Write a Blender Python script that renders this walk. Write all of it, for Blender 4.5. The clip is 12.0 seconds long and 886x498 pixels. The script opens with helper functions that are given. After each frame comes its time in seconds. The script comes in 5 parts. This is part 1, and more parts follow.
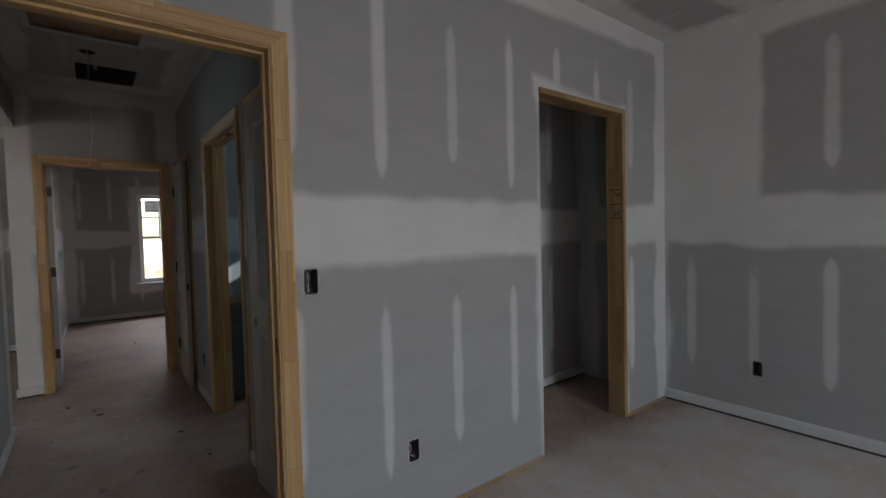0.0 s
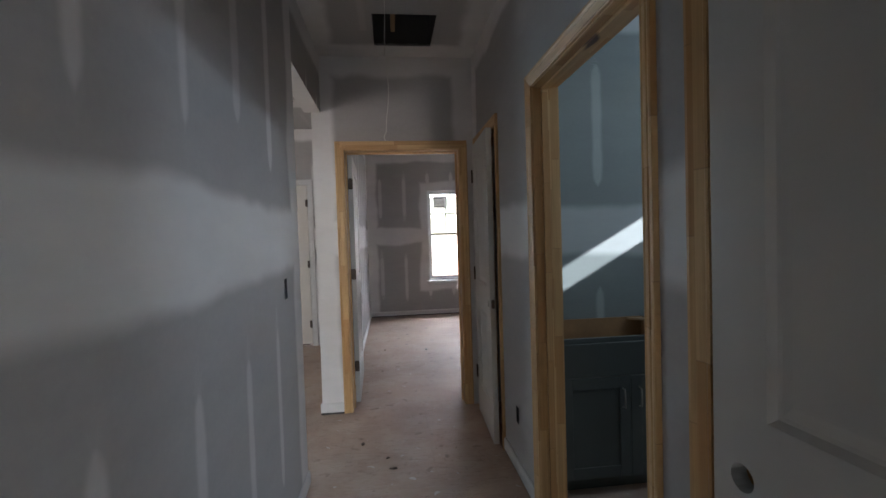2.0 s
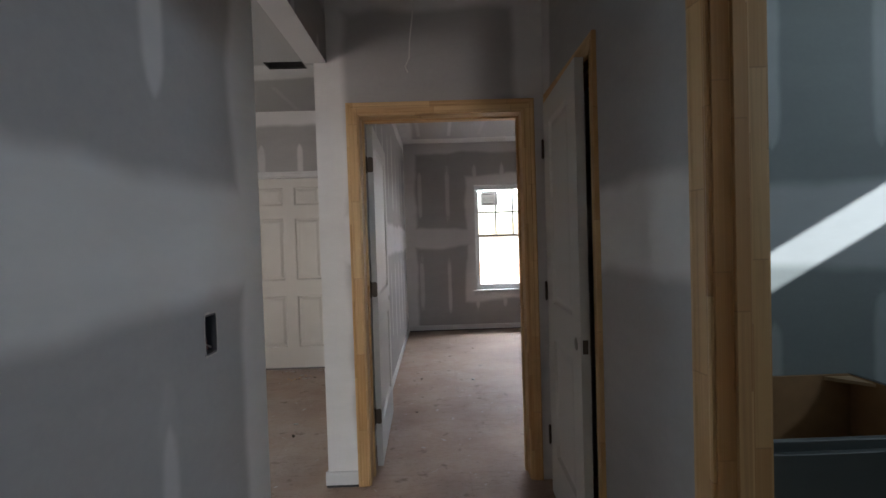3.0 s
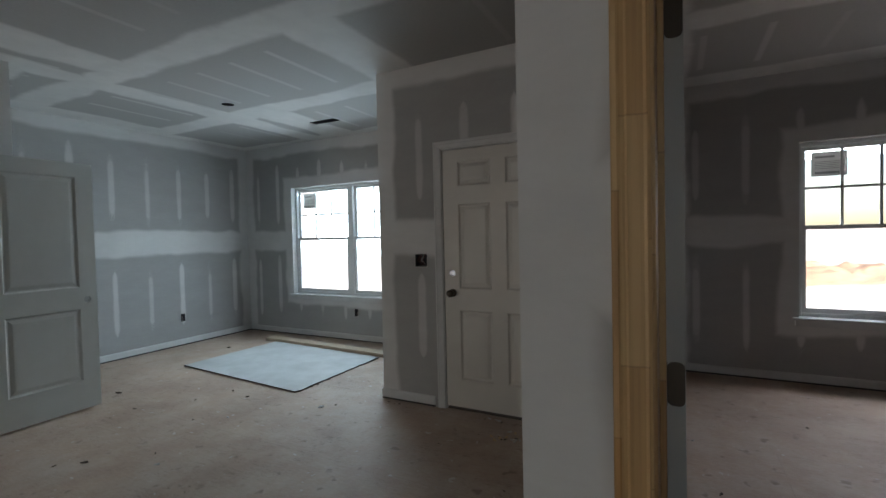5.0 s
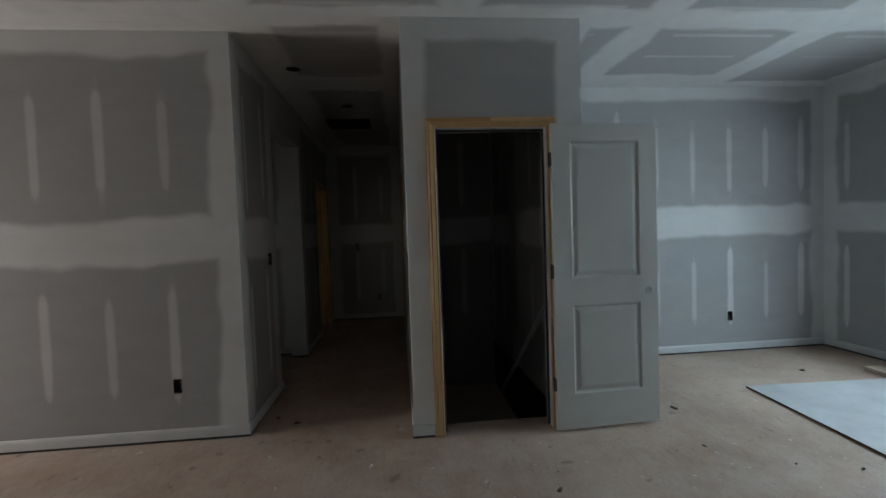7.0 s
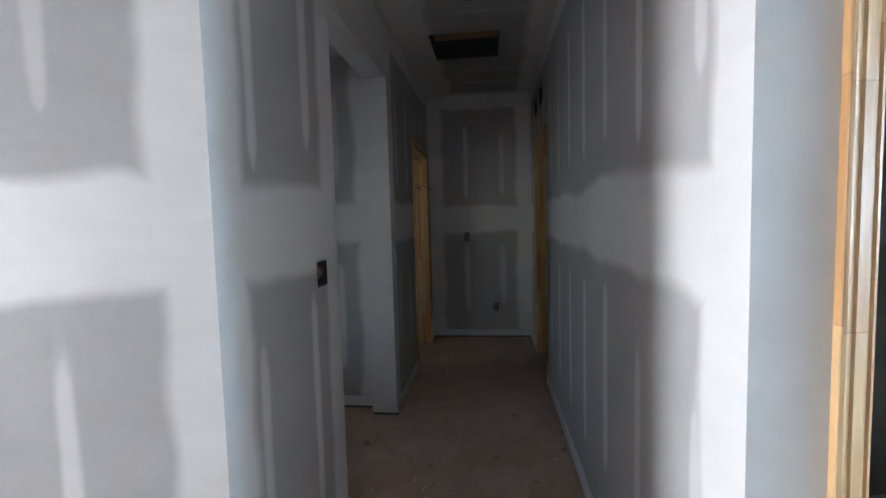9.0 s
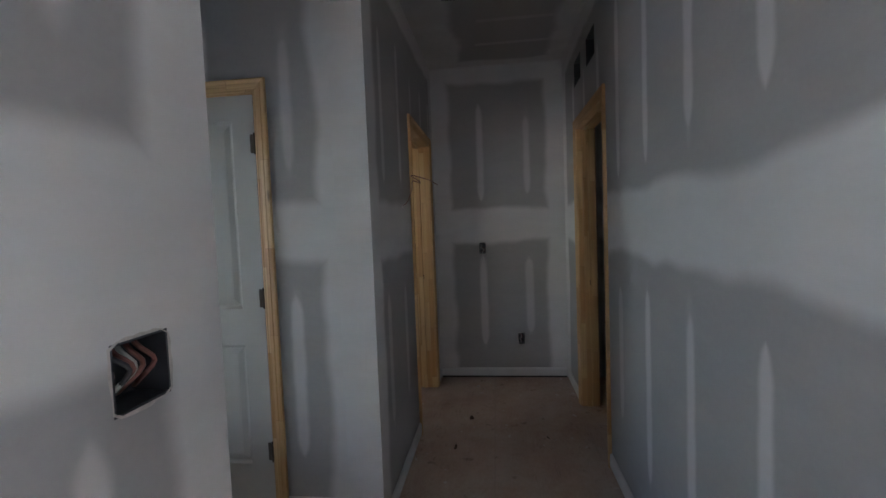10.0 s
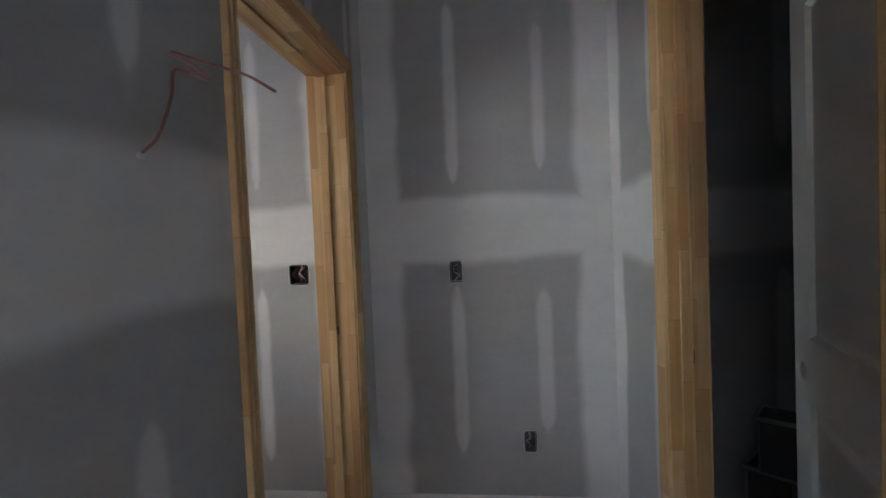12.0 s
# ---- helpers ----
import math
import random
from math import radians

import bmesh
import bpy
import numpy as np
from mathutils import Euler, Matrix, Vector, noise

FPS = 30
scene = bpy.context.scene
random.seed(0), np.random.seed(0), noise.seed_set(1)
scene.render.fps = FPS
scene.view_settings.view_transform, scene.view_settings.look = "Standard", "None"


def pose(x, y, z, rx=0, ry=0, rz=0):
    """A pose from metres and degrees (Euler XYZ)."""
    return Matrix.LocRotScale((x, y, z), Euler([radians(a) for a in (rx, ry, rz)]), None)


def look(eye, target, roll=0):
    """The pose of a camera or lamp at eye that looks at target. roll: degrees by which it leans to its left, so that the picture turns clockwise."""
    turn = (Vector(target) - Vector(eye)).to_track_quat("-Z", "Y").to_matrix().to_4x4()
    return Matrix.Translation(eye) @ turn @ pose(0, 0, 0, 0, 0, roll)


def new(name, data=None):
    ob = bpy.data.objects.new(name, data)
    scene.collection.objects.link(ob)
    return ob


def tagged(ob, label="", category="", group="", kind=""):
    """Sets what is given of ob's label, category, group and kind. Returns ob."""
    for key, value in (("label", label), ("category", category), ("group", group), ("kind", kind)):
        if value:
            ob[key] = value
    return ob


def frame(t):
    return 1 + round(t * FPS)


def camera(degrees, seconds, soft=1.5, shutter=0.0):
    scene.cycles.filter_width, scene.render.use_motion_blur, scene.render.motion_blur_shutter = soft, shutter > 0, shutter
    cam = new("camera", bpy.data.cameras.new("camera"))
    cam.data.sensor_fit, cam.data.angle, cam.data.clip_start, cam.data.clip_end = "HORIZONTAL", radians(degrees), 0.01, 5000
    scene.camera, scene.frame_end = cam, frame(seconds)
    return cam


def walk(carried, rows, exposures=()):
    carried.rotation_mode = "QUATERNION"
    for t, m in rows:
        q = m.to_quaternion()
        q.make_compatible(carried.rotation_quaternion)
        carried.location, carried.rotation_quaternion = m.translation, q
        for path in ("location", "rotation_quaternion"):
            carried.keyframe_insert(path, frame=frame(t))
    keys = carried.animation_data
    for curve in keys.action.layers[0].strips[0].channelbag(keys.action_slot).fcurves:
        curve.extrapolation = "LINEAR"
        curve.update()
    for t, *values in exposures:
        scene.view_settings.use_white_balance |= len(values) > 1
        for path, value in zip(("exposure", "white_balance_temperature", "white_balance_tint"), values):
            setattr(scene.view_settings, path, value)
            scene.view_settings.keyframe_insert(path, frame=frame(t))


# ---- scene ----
cam = camera(88.7, 12.0)
PATH = [
    (0, (-0.246, 0.343, 1.35), (0.979, 1.922, 1.277), -1.4),
    (0.5, (-0.288, 0.698, 1.345), (0.526, 2.524, 1.272), -1.7),
    (1, (-0.262, 1.088, 1.371), (0.239, 3.023, 1.294), -1.7),
    (1.5, (-0.25, 1.572, 1.375), (0.096, 3.54, 1.302), -1.8),
    (2, (-0.216, 2.072, 1.374), (0.01, 4.058, 1.311), -1.8),
    (2.5, (-0.176, 2.599, 1.367), (-0.07, 4.595, 1.313), -1.7),
    (2.7, (-0.149, 2.826, 1.36), (-0.073, 4.824, 1.312), -1.7),
    (4.3, (-0.244, 4.319, 1.358), (-0.688, 6.269, 1.328), -2.0),
    (4.5, (-0.312, 4.467, 1.358), (-0.88, 6.385, 1.321), -1.8),
    (5, (-0.521, 4.823, 1.383), (-1.446, 6.596, 1.327), -1.3),
    (5.5, (-0.729, 5.042, 1.395), (-2.022, 6.566, 1.323), -1.3),
    (6, (-1.078, 5.163, 1.368), (-2.737, 6.277, 1.296), -1.4),
    (6.5, (-1.5, 5.198, 1.353), (-3.408, 5.794, 1.28), -1.8),
    (7, (-1.994, 5.122, 1.377), (-3.983, 5.314, 1.297), -2.0),
    (7.5, (-2.526, 5.071, 1.372), (-4.524, 5.091, 1.289), -2.3),
    (7.7, (-2.741, 5.066, 1.384), (-4.738, 5.022, 1.29), -2.5),
    (9.3, (-4.488, 4.659, 1.41), (-6.47, 4.43, 1.268), -1.8),
    (9.5, (-4.731, 4.629, 1.402), (-6.712, 4.391, 1.266), -2.2),
    (10, (-5.303, 4.580, 1.394), (-7.286, 4.344, 1.287), -2.2),
    (10.5, (-5.844, 4.545, 1.380), (-7.831, 4.336, 1.289), -2.3),
    (11, (-6.316, 4.582, 1.358), (-8.307, 4.400, 1.297), -2.5),
    (11.5, (-6.798, 4.590, 1.352), (-8.789, 4.415, 1.290), -2.6),
    (12, (-7.211, 4.636, 1.352), (-9.198, 4.413, 1.287), -2.4),
]
walk(cam, [(t, look(eye, target, roll)) for t, eye, target, roll in PATH],
     exposures=[(0, 1.9, 6700, 15), (0.5, 2.0, 6700, 15), (1.0, 2.15, 6600, 15), (1.5, 2.85, 6500, 15), (2.0, 3.1, 6500, 17), (2.5, 3.0, 6600, 17), (4.3, 2.1, 6700, 15), (5.0, 1.6, 6600, 12), (5.5, 1.6, 6400, 11), (6.5, 1.55, 6400, 10), (7.5, 2.2, 6300, 11), (9.5, 4.8, 5600, 12), (10.0, 5.0, 5700, 13), (10.5, 5.2, 6300, 14), (11.5, 5.8, 5400, 12), (12, 5.9, 5500, 13)])

# ---- world, sun and daylight ----
world = bpy.data.worlds.new("sky")
scene.world = world
world.use_nodes = True
wn = world.node_tree
sky = wn.nodes.new("ShaderNodeTexSky")
sky.sky_type = 'NISHITA'
sky.sun_disc = False
SUN_DIR = Vector((0.75, -0.50, 0.42)).normalized()      # towards the sun
sky.sun_elevation = math.asin(SUN_DIR.z)
sky.sun_rotation = math.atan2(SUN_DIR.x, SUN_DIR.y)
wn.links.new(sky.outputs[0], wn.nodes["Background"].inputs[0])
wn.nodes["Background"].inputs[1].default_value = 0.15
sun = new("sun", bpy.data.lights.new("sun", 'SUN'))
sun.data.energy, sun.data.angle, sun.data.color = 5.0, radians(0.5), (1.0, 0.98, 0.95)
sun.matrix_world = look(SUN_DIR * 30, (0, 0, 0))


def window_light(name, where, target, w, h, watts, color=(0.80, 0.90, 1.0)):
    """An area lamp at a window's opening, seen or assumed, in place of the sky's light."""
    ob = new(name, bpy.data.lights.new(name, 'AREA'))
    ob.data.shape, ob.data.size, ob.data.size_y = 'RECTANGLE', w, h
    ob.data.energy, ob.data.color = watts, color
    ob.matrix_world = look(where, target)
    return ob


SKYBLUE = (0.64, 0.83, 1.0)
window_light("daylight_living", (-4.5, 10.12, 1.58), (-4.3, 6.0, -1.1), 2.0, 1.15, 24, (0.63, 0.86, 1.0))
window_light("daylight_bedroom", (1.33, 10.75, 2.45), (1.2, 7.6, 0.4), 2.4, 0.8, 24)
# start room window is out of view, its place assumed
window_light("daylight_start_room", (1.15, -4.3, 2.28), (1.3, 1.0, -0.4), 1.5, 0.8, 33, (0.72, 0.87, 1.0))
# fill lamp added at an unseen kitchen opening
window_light("fill_kitchen", (-4.74, 0.42, 1.1), (-4.0, 8, 1.2), 0.7, 1.9, 9.5, (1.0, 0.97, 0.93))
# bath window is out of view, inferred from its sun patch
window_light("daylight_bath", (3.12, 3.5, 2.32), (0, 3.5, 1.6), 0.8, 0.2, 11)
# weak fill lamps added for the alcove and side room
window_light("fill_alcove", (-6.7, 2.22, 1.27), (-6.7, 9, 1.2), 0.78, 1.3, 0.016)
window_light("fill_side_room", (-7.83, 1.72, 1.5), (-8.7, 4.2, 1.2), 0.5, 1.1, 0.20, (1.0, 0.95, 0.84))

# ---- materials ----
H = 2.765          # ceiling height
SEAM = 1.372       # joint between the two rows of wallboard


class Graph:
    """A short way to write node materials."""

    def __init__(self, name):
        self.mat = bpy.data.materials.new(name)
        self.mat.use_nodes = True
        self.nt = self.mat.node_tree
        self.bsdf = self.nt.nodes["Principled BSDF"]

    def put(self, socket, v):
        if isinstance(v, (int, float)):
            socket.default_value = v
        elif isinstance(v, (tuple, list)):
            socket.default_value = (*v, 1.0) if len(v) == 3 and socket.type == 'RGBA' else v
        else:
            self.nt.links.new(v, socket)

    def m(self, op, a, b=0.0, c=0.0, clamp=False):
        n = self.nt.nodes.new("ShaderNodeMath")
        n.operation, n.use_clamp = op, clamp
        for i, v in enumerate((a, b, c)):
            self.put(n.inputs[i], v)
        return n.outputs[0]

    def uv(self, layer):
        n = self.nt.nodes.new("ShaderNodeUVMap")
        n.uv_map = layer
        return n.outputs[0]

    def split(self, v):
        n = self.nt.nodes.new("ShaderNodeSeparateXYZ")
        self.put(n.inputs[0], v)
        return n.outputs

    def join(self, x, y, z=0.0):
        n = self.nt.nodes.new("ShaderNodeCombineXYZ")
        for i, v in enumerate((x, y, z)):
            self.put(n.inputs[i], v)
        return n.outputs[0]

    def where(self):
        return self.nt.nodes.new("ShaderNodeNewGeometry").outputs["Position"]

    def obj(self):
        return self.nt.nodes.new("ShaderNodeTexCoord").outputs["Object"]

    def stretch(self, v, s):
        n = self.nt.nodes.new("ShaderNodeVectorMath")
        n.operation = 'MULTIPLY'
        self.put(n.inputs[0], v)
        n.inputs[1].default_value = s
        return n.outputs[0]

    def noise(self, v, scale, detail=3.0, rough=0.55, warp=0.0):
        n = self.nt.nodes.new("ShaderNodeTexNoise")
        self.put(n.inputs["Vector"], v)
        n.inputs["Scale"].default_value, n.inputs["Detail"].default_value = scale, detail
        n.inputs["Roughness"].default_value, n.inputs["Distortion"].default_value = rough, warp
        return n.outputs[0]

    def white(self, v):
        n = self.nt.nodes.new("ShaderNodeTexWhiteNoise")
        n.noise_dimensions = '3D'
        self.put(n.inputs["Vector"], v)
        return n.outputs[0]

    def span(self, v, a, b, c=0.0, d=1.0, smooth=False):
        n = self.nt.nodes.new("ShaderNodeMapRange")
        n.interpolation_type = 'SMOOTHSTEP' if smooth else 'LINEAR'
        for i, x in enumerate((v, a, b, c, d)):
            self.put(n.inputs[i], x)
        return n.outputs[0]

    def mix(self, f, a, b, mode='MIX'):
        n = self.nt.nodes.new("ShaderNodeMix")
        n.data_type, n.blend_type = 'RGBA', mode
        self.put(n.inputs[0], f)
        self.put(n.inputs[6], a)
        self.put(n.inputs[7], b)
        return n.outputs[2]

    def rnd(self):
        return self.nt.nodes.new("ShaderNodeObjectInfo").outputs["Random"]

    def done(self, color, rough=0.8, bump=None, strength=0.1, dist=0.005, metal=0.0):
        self.put(self.bsdf.inputs["Base Color"], color)
        self.put(self.bsdf.inputs["Roughness"], rough)
        self.bsdf.inputs["Metallic"].default_value = metal
        if bump is not None:
            n = self.nt.nodes.new("ShaderNodeBump")
            n.inputs["Strength"].default_value, n.inputs["Distance"].default_value = strength, dist
            self.put(n.inputs["Height"], bump)
            self.nt.links.new(n.outputs[0], self.bsdf.inputs["Normal"])
        return self.mat


def wallboard(name, paper, mud, tint=(1, 1, 1)):
    """Bare wallboard: grey paper, pale joint compound along joints, corners and screw rows."""
    g = Graph(name)
    u, v, _ = g.split(g.uv("uv"))
    length, off, _ = g.split(g.uv("wl"))
    p = g.where()
    slow, mid, fine = g.noise(p, 1.7, 2), g.noise(p, 6.0, 3), g.noise(p, 55.0, 3)
    wob = g.m('ADD', g.m('MULTIPLY', g.m('SUBTRACT', slow, 0.5), 0.14), g.m('MULTIPLY', g.m('SUBTRACT', mid, 0.5), 0.02))
    seam = g.m('SUBTRACT', g.m('ABSOLUTE', g.m('SUBTRACT', v, SEAM)), g.m('ADD', wob, 0.15))
    corner = g.m('SUBTRACT', g.m('MINIMUM', u, g.m('SUBTRACT', length, u)), g.m('ADD', wob, 0.16))
    top = g.m('SUBTRACT', g.m('SUBTRACT', H, v), g.m('ADD', wob, 0.15))
    ua, ub, _ = g.split(g.uv("o1"))
    za, zb, _ = g.split(g.uv("o2"))
    du = g.m('MAXIMUM', g.m('SUBTRACT', ua, u), g.m('SUBTRACT', u, ub))
    dv = g.m('MAXIMUM', g.m('SUBTRACT', za, v), g.m('SUBTRACT', v, zb))
    trim = g.m('SUBTRACT', g.m('MAXIMUM', du, dv), g.m('ADD', wob, 0.15))
    band = g.span(g.m('MINIMUM', trim, g.m('MINIMUM', g.m('MINIMUM', seam, corner), top)), 0.03, -0.03, smooth=True)
    # screw rows on the studs
    k = g.m('ADD', g.m('DIVIDE', g.m('SUBTRACT', u, off), 0.406), 0.5)
    stud = g.m('FLOOR', k)
    side = g.m('MULTIPLY', g.m('ABSOLUTE', g.m('SUBTRACT', g.m('FRACT', k), 0.5)), 0.406)
    low = g.m('LESS_THAN', v, SEAM)
    r1 = g.white(g.join(stud, low, length))
    r2 = g.white(g.join(low, stud, off))
    mid_z = g.m('ADD', g.m('MULTIPLY', low, -1.34), g.m('ADD', g.m('MULTIPLY', r2, 0.12), 1.97))
    half = g.m('ADD', g.m('MULTIPLY', r1, 0.14), 0.30)
    dz = g.m('ABSOLUTE', g.m('SUBTRACT', v, mid_z))
    wide = g.m('MULTIPLY', g.m('SUBTRACT', 1.0, g.m('POWER', g.m('DIVIDE', dz, half), 12.0)), g.m('ADD', 0.025, g.m('MULTIPLY', r2, 0.014)))
    row = g.m('MAXIMUM', g.m('SUBTRACT', side, wide), g.m('SUBTRACT', dz, half))
    row = g.m('ADD', row, g.m('MULTIPLY', g.m('SUBTRACT', mid, 0.5), 0.022))
    strip = g.m('MULTIPLY', g.span(row, 0.012, -0.016, smooth=True), g.m('ADD', 0.5, g.m('MULTIPLY', r1, 0.42)))
    strip = g.m('MULTIPLY', strip, g.m('GREATER_THAN', off, -5.0))
    mask = g.m('MAXIMUM', band, strip)
    scuff = g.span(g.noise(g.stretch(p, (1, 1, 3)), 2.3, 5, 0.7), 0.35, 0.7, 0.95, 1.04)
    paper_c = g.mix(g.span(fine, 0.3, 0.7), tuple(c * 0.98 for c in paper), tuple(c * 1.02 for c in paper))
    mud_c = g.mix(g.span(slow, 0.3, 0.7), tuple(c * 0.93 for c in mud), mud)
    col = g.mix(1.0, g.mix(mask, paper_c, mud_c), g.join(scuff, scuff, scuff), 'MULTIPLY')
    height = g.m('ADD', g.m('MULTIPLY', mask, 0.6), g.m('MULTIPLY', fine, 0.12))
    return g.done(col, g.span(mask, 0, 1, 0.75, 0.62), height, 0.10, 0.003)


def ceiling_board(name, paper, mud):
    """Ceiling sheets with wide taped joints along x, staggered butt joints and short screw rows."""
    g = Graph(name)
    u, v, _ = g.split(g.uv("uv"))
    lx, ly, _ = g.split(g.uv("wl"))
    p = g.where()
    x, y, _z = g.split(p)
    slow, mid, fine = g.noise(p, 1.4, 2), g.noise(p, 6.0, 3), g.noise(p, 55.0, 3)
    wob = g.m('ADD', g.m('MULTIPLY', g.m('SUBTRACT', slow, 0.5), 0.18), g.m('MULTIPLY', g.m('SUBTRACT', mid, 0.5), 0.04))
    edge = g.m('MINIMUM', g.m('MINIMUM', u, g.m('SUBTRACT', lx, u)), g.m('MINIMUM', v, g.m('SUBTRACT', ly, v)))
    edge = g.m('SUBTRACT', edge, g.m('ADD', wob, 0.15))
    k = g.m('DIVIDE', g.m('SUBTRACT', 9.66, y), 1.372)
    row = g.m('FLOOR', k)
    inrow = g.m('MULTIPLY', g.m('SUBTRACT', g.m('FRACT', k), 0.5), 1.372)
    joint = g.m('SUBTRACT', g.m('SUBTRACT', 0.686, g.m('ABSOLUTE', inrow)), g.m('ADD', wob, 0.14))
    q = g.m('ADD', g.m('DIVIDE', g.m('SUBTRACT', x, g.m('MULTIPLY', g.m('MODULO', row, 2.0), 1.83)), 3.66), 0.72)
    butt = g.m('MULTIPLY', g.m('ABSOLUTE', g.m('SUBTRACT', g.m('FRACT', q), 0.5)), 3.66)
    butt = g.m('SUBTRACT', butt, g.m('ADD', wob, 0.22))
    band = g.span(g.m('MINIMUM', edge, g.m('MINIMUM', joint, butt)), 0.04, -0.03, smooth=True)
    s = g.m('ADD', g.m('DIVIDE', x, 0.406), 0.37)
    side = g.m('MULTIPLY', g.m('ABSOLUTE', g.m('SUBTRACT', g.m('FRACT', s), 0.5)), 0.406)
    r1 = g.white(g.join(g.m('FLOOR', s), row, 0.3))
    strip = g.m('MAXIMUM', g.m('SUBTRACT', side, 0.022), g.m('SUBTRACT', g.m('ABSOLUTE', inrow), g.m('ADD', 0.28, g.m('MULTIPLY', r1, 0.12))))
    strip = g.m('MULTIPLY', g.span(strip, 0.012, -0.012, smooth=True), g.m('MULTIPLY', g.m('POWER', r1, 1.6), 0.6))
    mask = g.m('MAXIMUM', band, strip)
    paper_c = g.mix(g.span(fine, 0.3, 0.7), tuple(c * 0.97 for c in paper), tuple(c * 1.03 for c in paper))
    mud_c = g.mix(g.span(mid, 0.3, 0.7), tuple(c * 0.9 for c in mud), mud)
    height = g.m('ADD', g.m('MULTIPLY', mask, 0.6), g.m('MULTIPLY', fine, 0.25))
    return g.done(g.mix(mask, paper_c, mud_c), 0.75, height, 0.15, 0.004)


def pine(name, tone=1.0):
    """Clear finger-jointed pine: staves of slightly different tone, straight grain, butt joints."""
    g = Graph(name)
    u, v, _ = g.split(g.uv("uv"))
    rnd = g.m('MULTIPLY', g.rnd(), 37.0)
    lane = g.m('FLOOR', g.m('ADD', g.m('DIVIDE', v, 0.045), rnd))
    shift = g.white(g.join(lane, rnd, 1.0))
    k = g.m('ADD', g.m('DIVIDE', u, 0.42), g.m('MULTIPLY', shift, 5.0))
    block = g.m('FLOOR', k)
    tone_r = g.white(g.join(block, lane, rnd))
    p = g.join(g.m('MULTIPLY', u, 1.6), g.m('ADD', g.m('MULTIPLY', v, 60.0), g.m('MULTIPLY', tone_r, 50.0)), rnd)
    grain = g.noise(p, 1.0, 4, 0.6, 0.6)
    ring = g.noise(g.join(g.m('MULTIPLY', u, 0.9), g.m('ADD', g.m('MULTIPLY', v, 210.0), g.m('MULTIPLY', tone_r, 90.0)), rnd), 1.0, 2)
    a = g.mix(g.span(tone_r, 0.05, 1.0, 0.0, 0.9), (0.65 * tone, 0.435 * tone, 0.21 * tone), (0.45 * tone, 0.235 * tone, 0.08 * tone))
    c = g.mix(g.m('MULTIPLY', g.span(grain, 0.45, 0.75), 0.55), a, (0.33 * tone, 0.175 * tone, 0.07 * tone))
    c = g.mix(g.m('MULTIPLY', g.span(ring, 0.5, 0.8), 0.35), c, (0.65 * tone, 0.435 * tone, 0.21 * tone))
    knot = g.noise(g.join(g.m('MULTIPLY', u, 3.0), g.m('MULTIPLY', v, 14.0), rnd), 1.0, 1)
    c = g.mix(g.span(knot, 0.78, 0.83), c, (0.10, 0.045, 0.02))
    edge = g.m('ABSOLUTE', g.m('SUBTRACT', g.m('FRACT', k), 0.5))
    c = g.mix(g.span(edge, 0.494, 0.5, 0.0, 0.5), c, (0.25, 0.14, 0.06))
    return g.done(c, 0.48, grain, 0.12, 0.002)


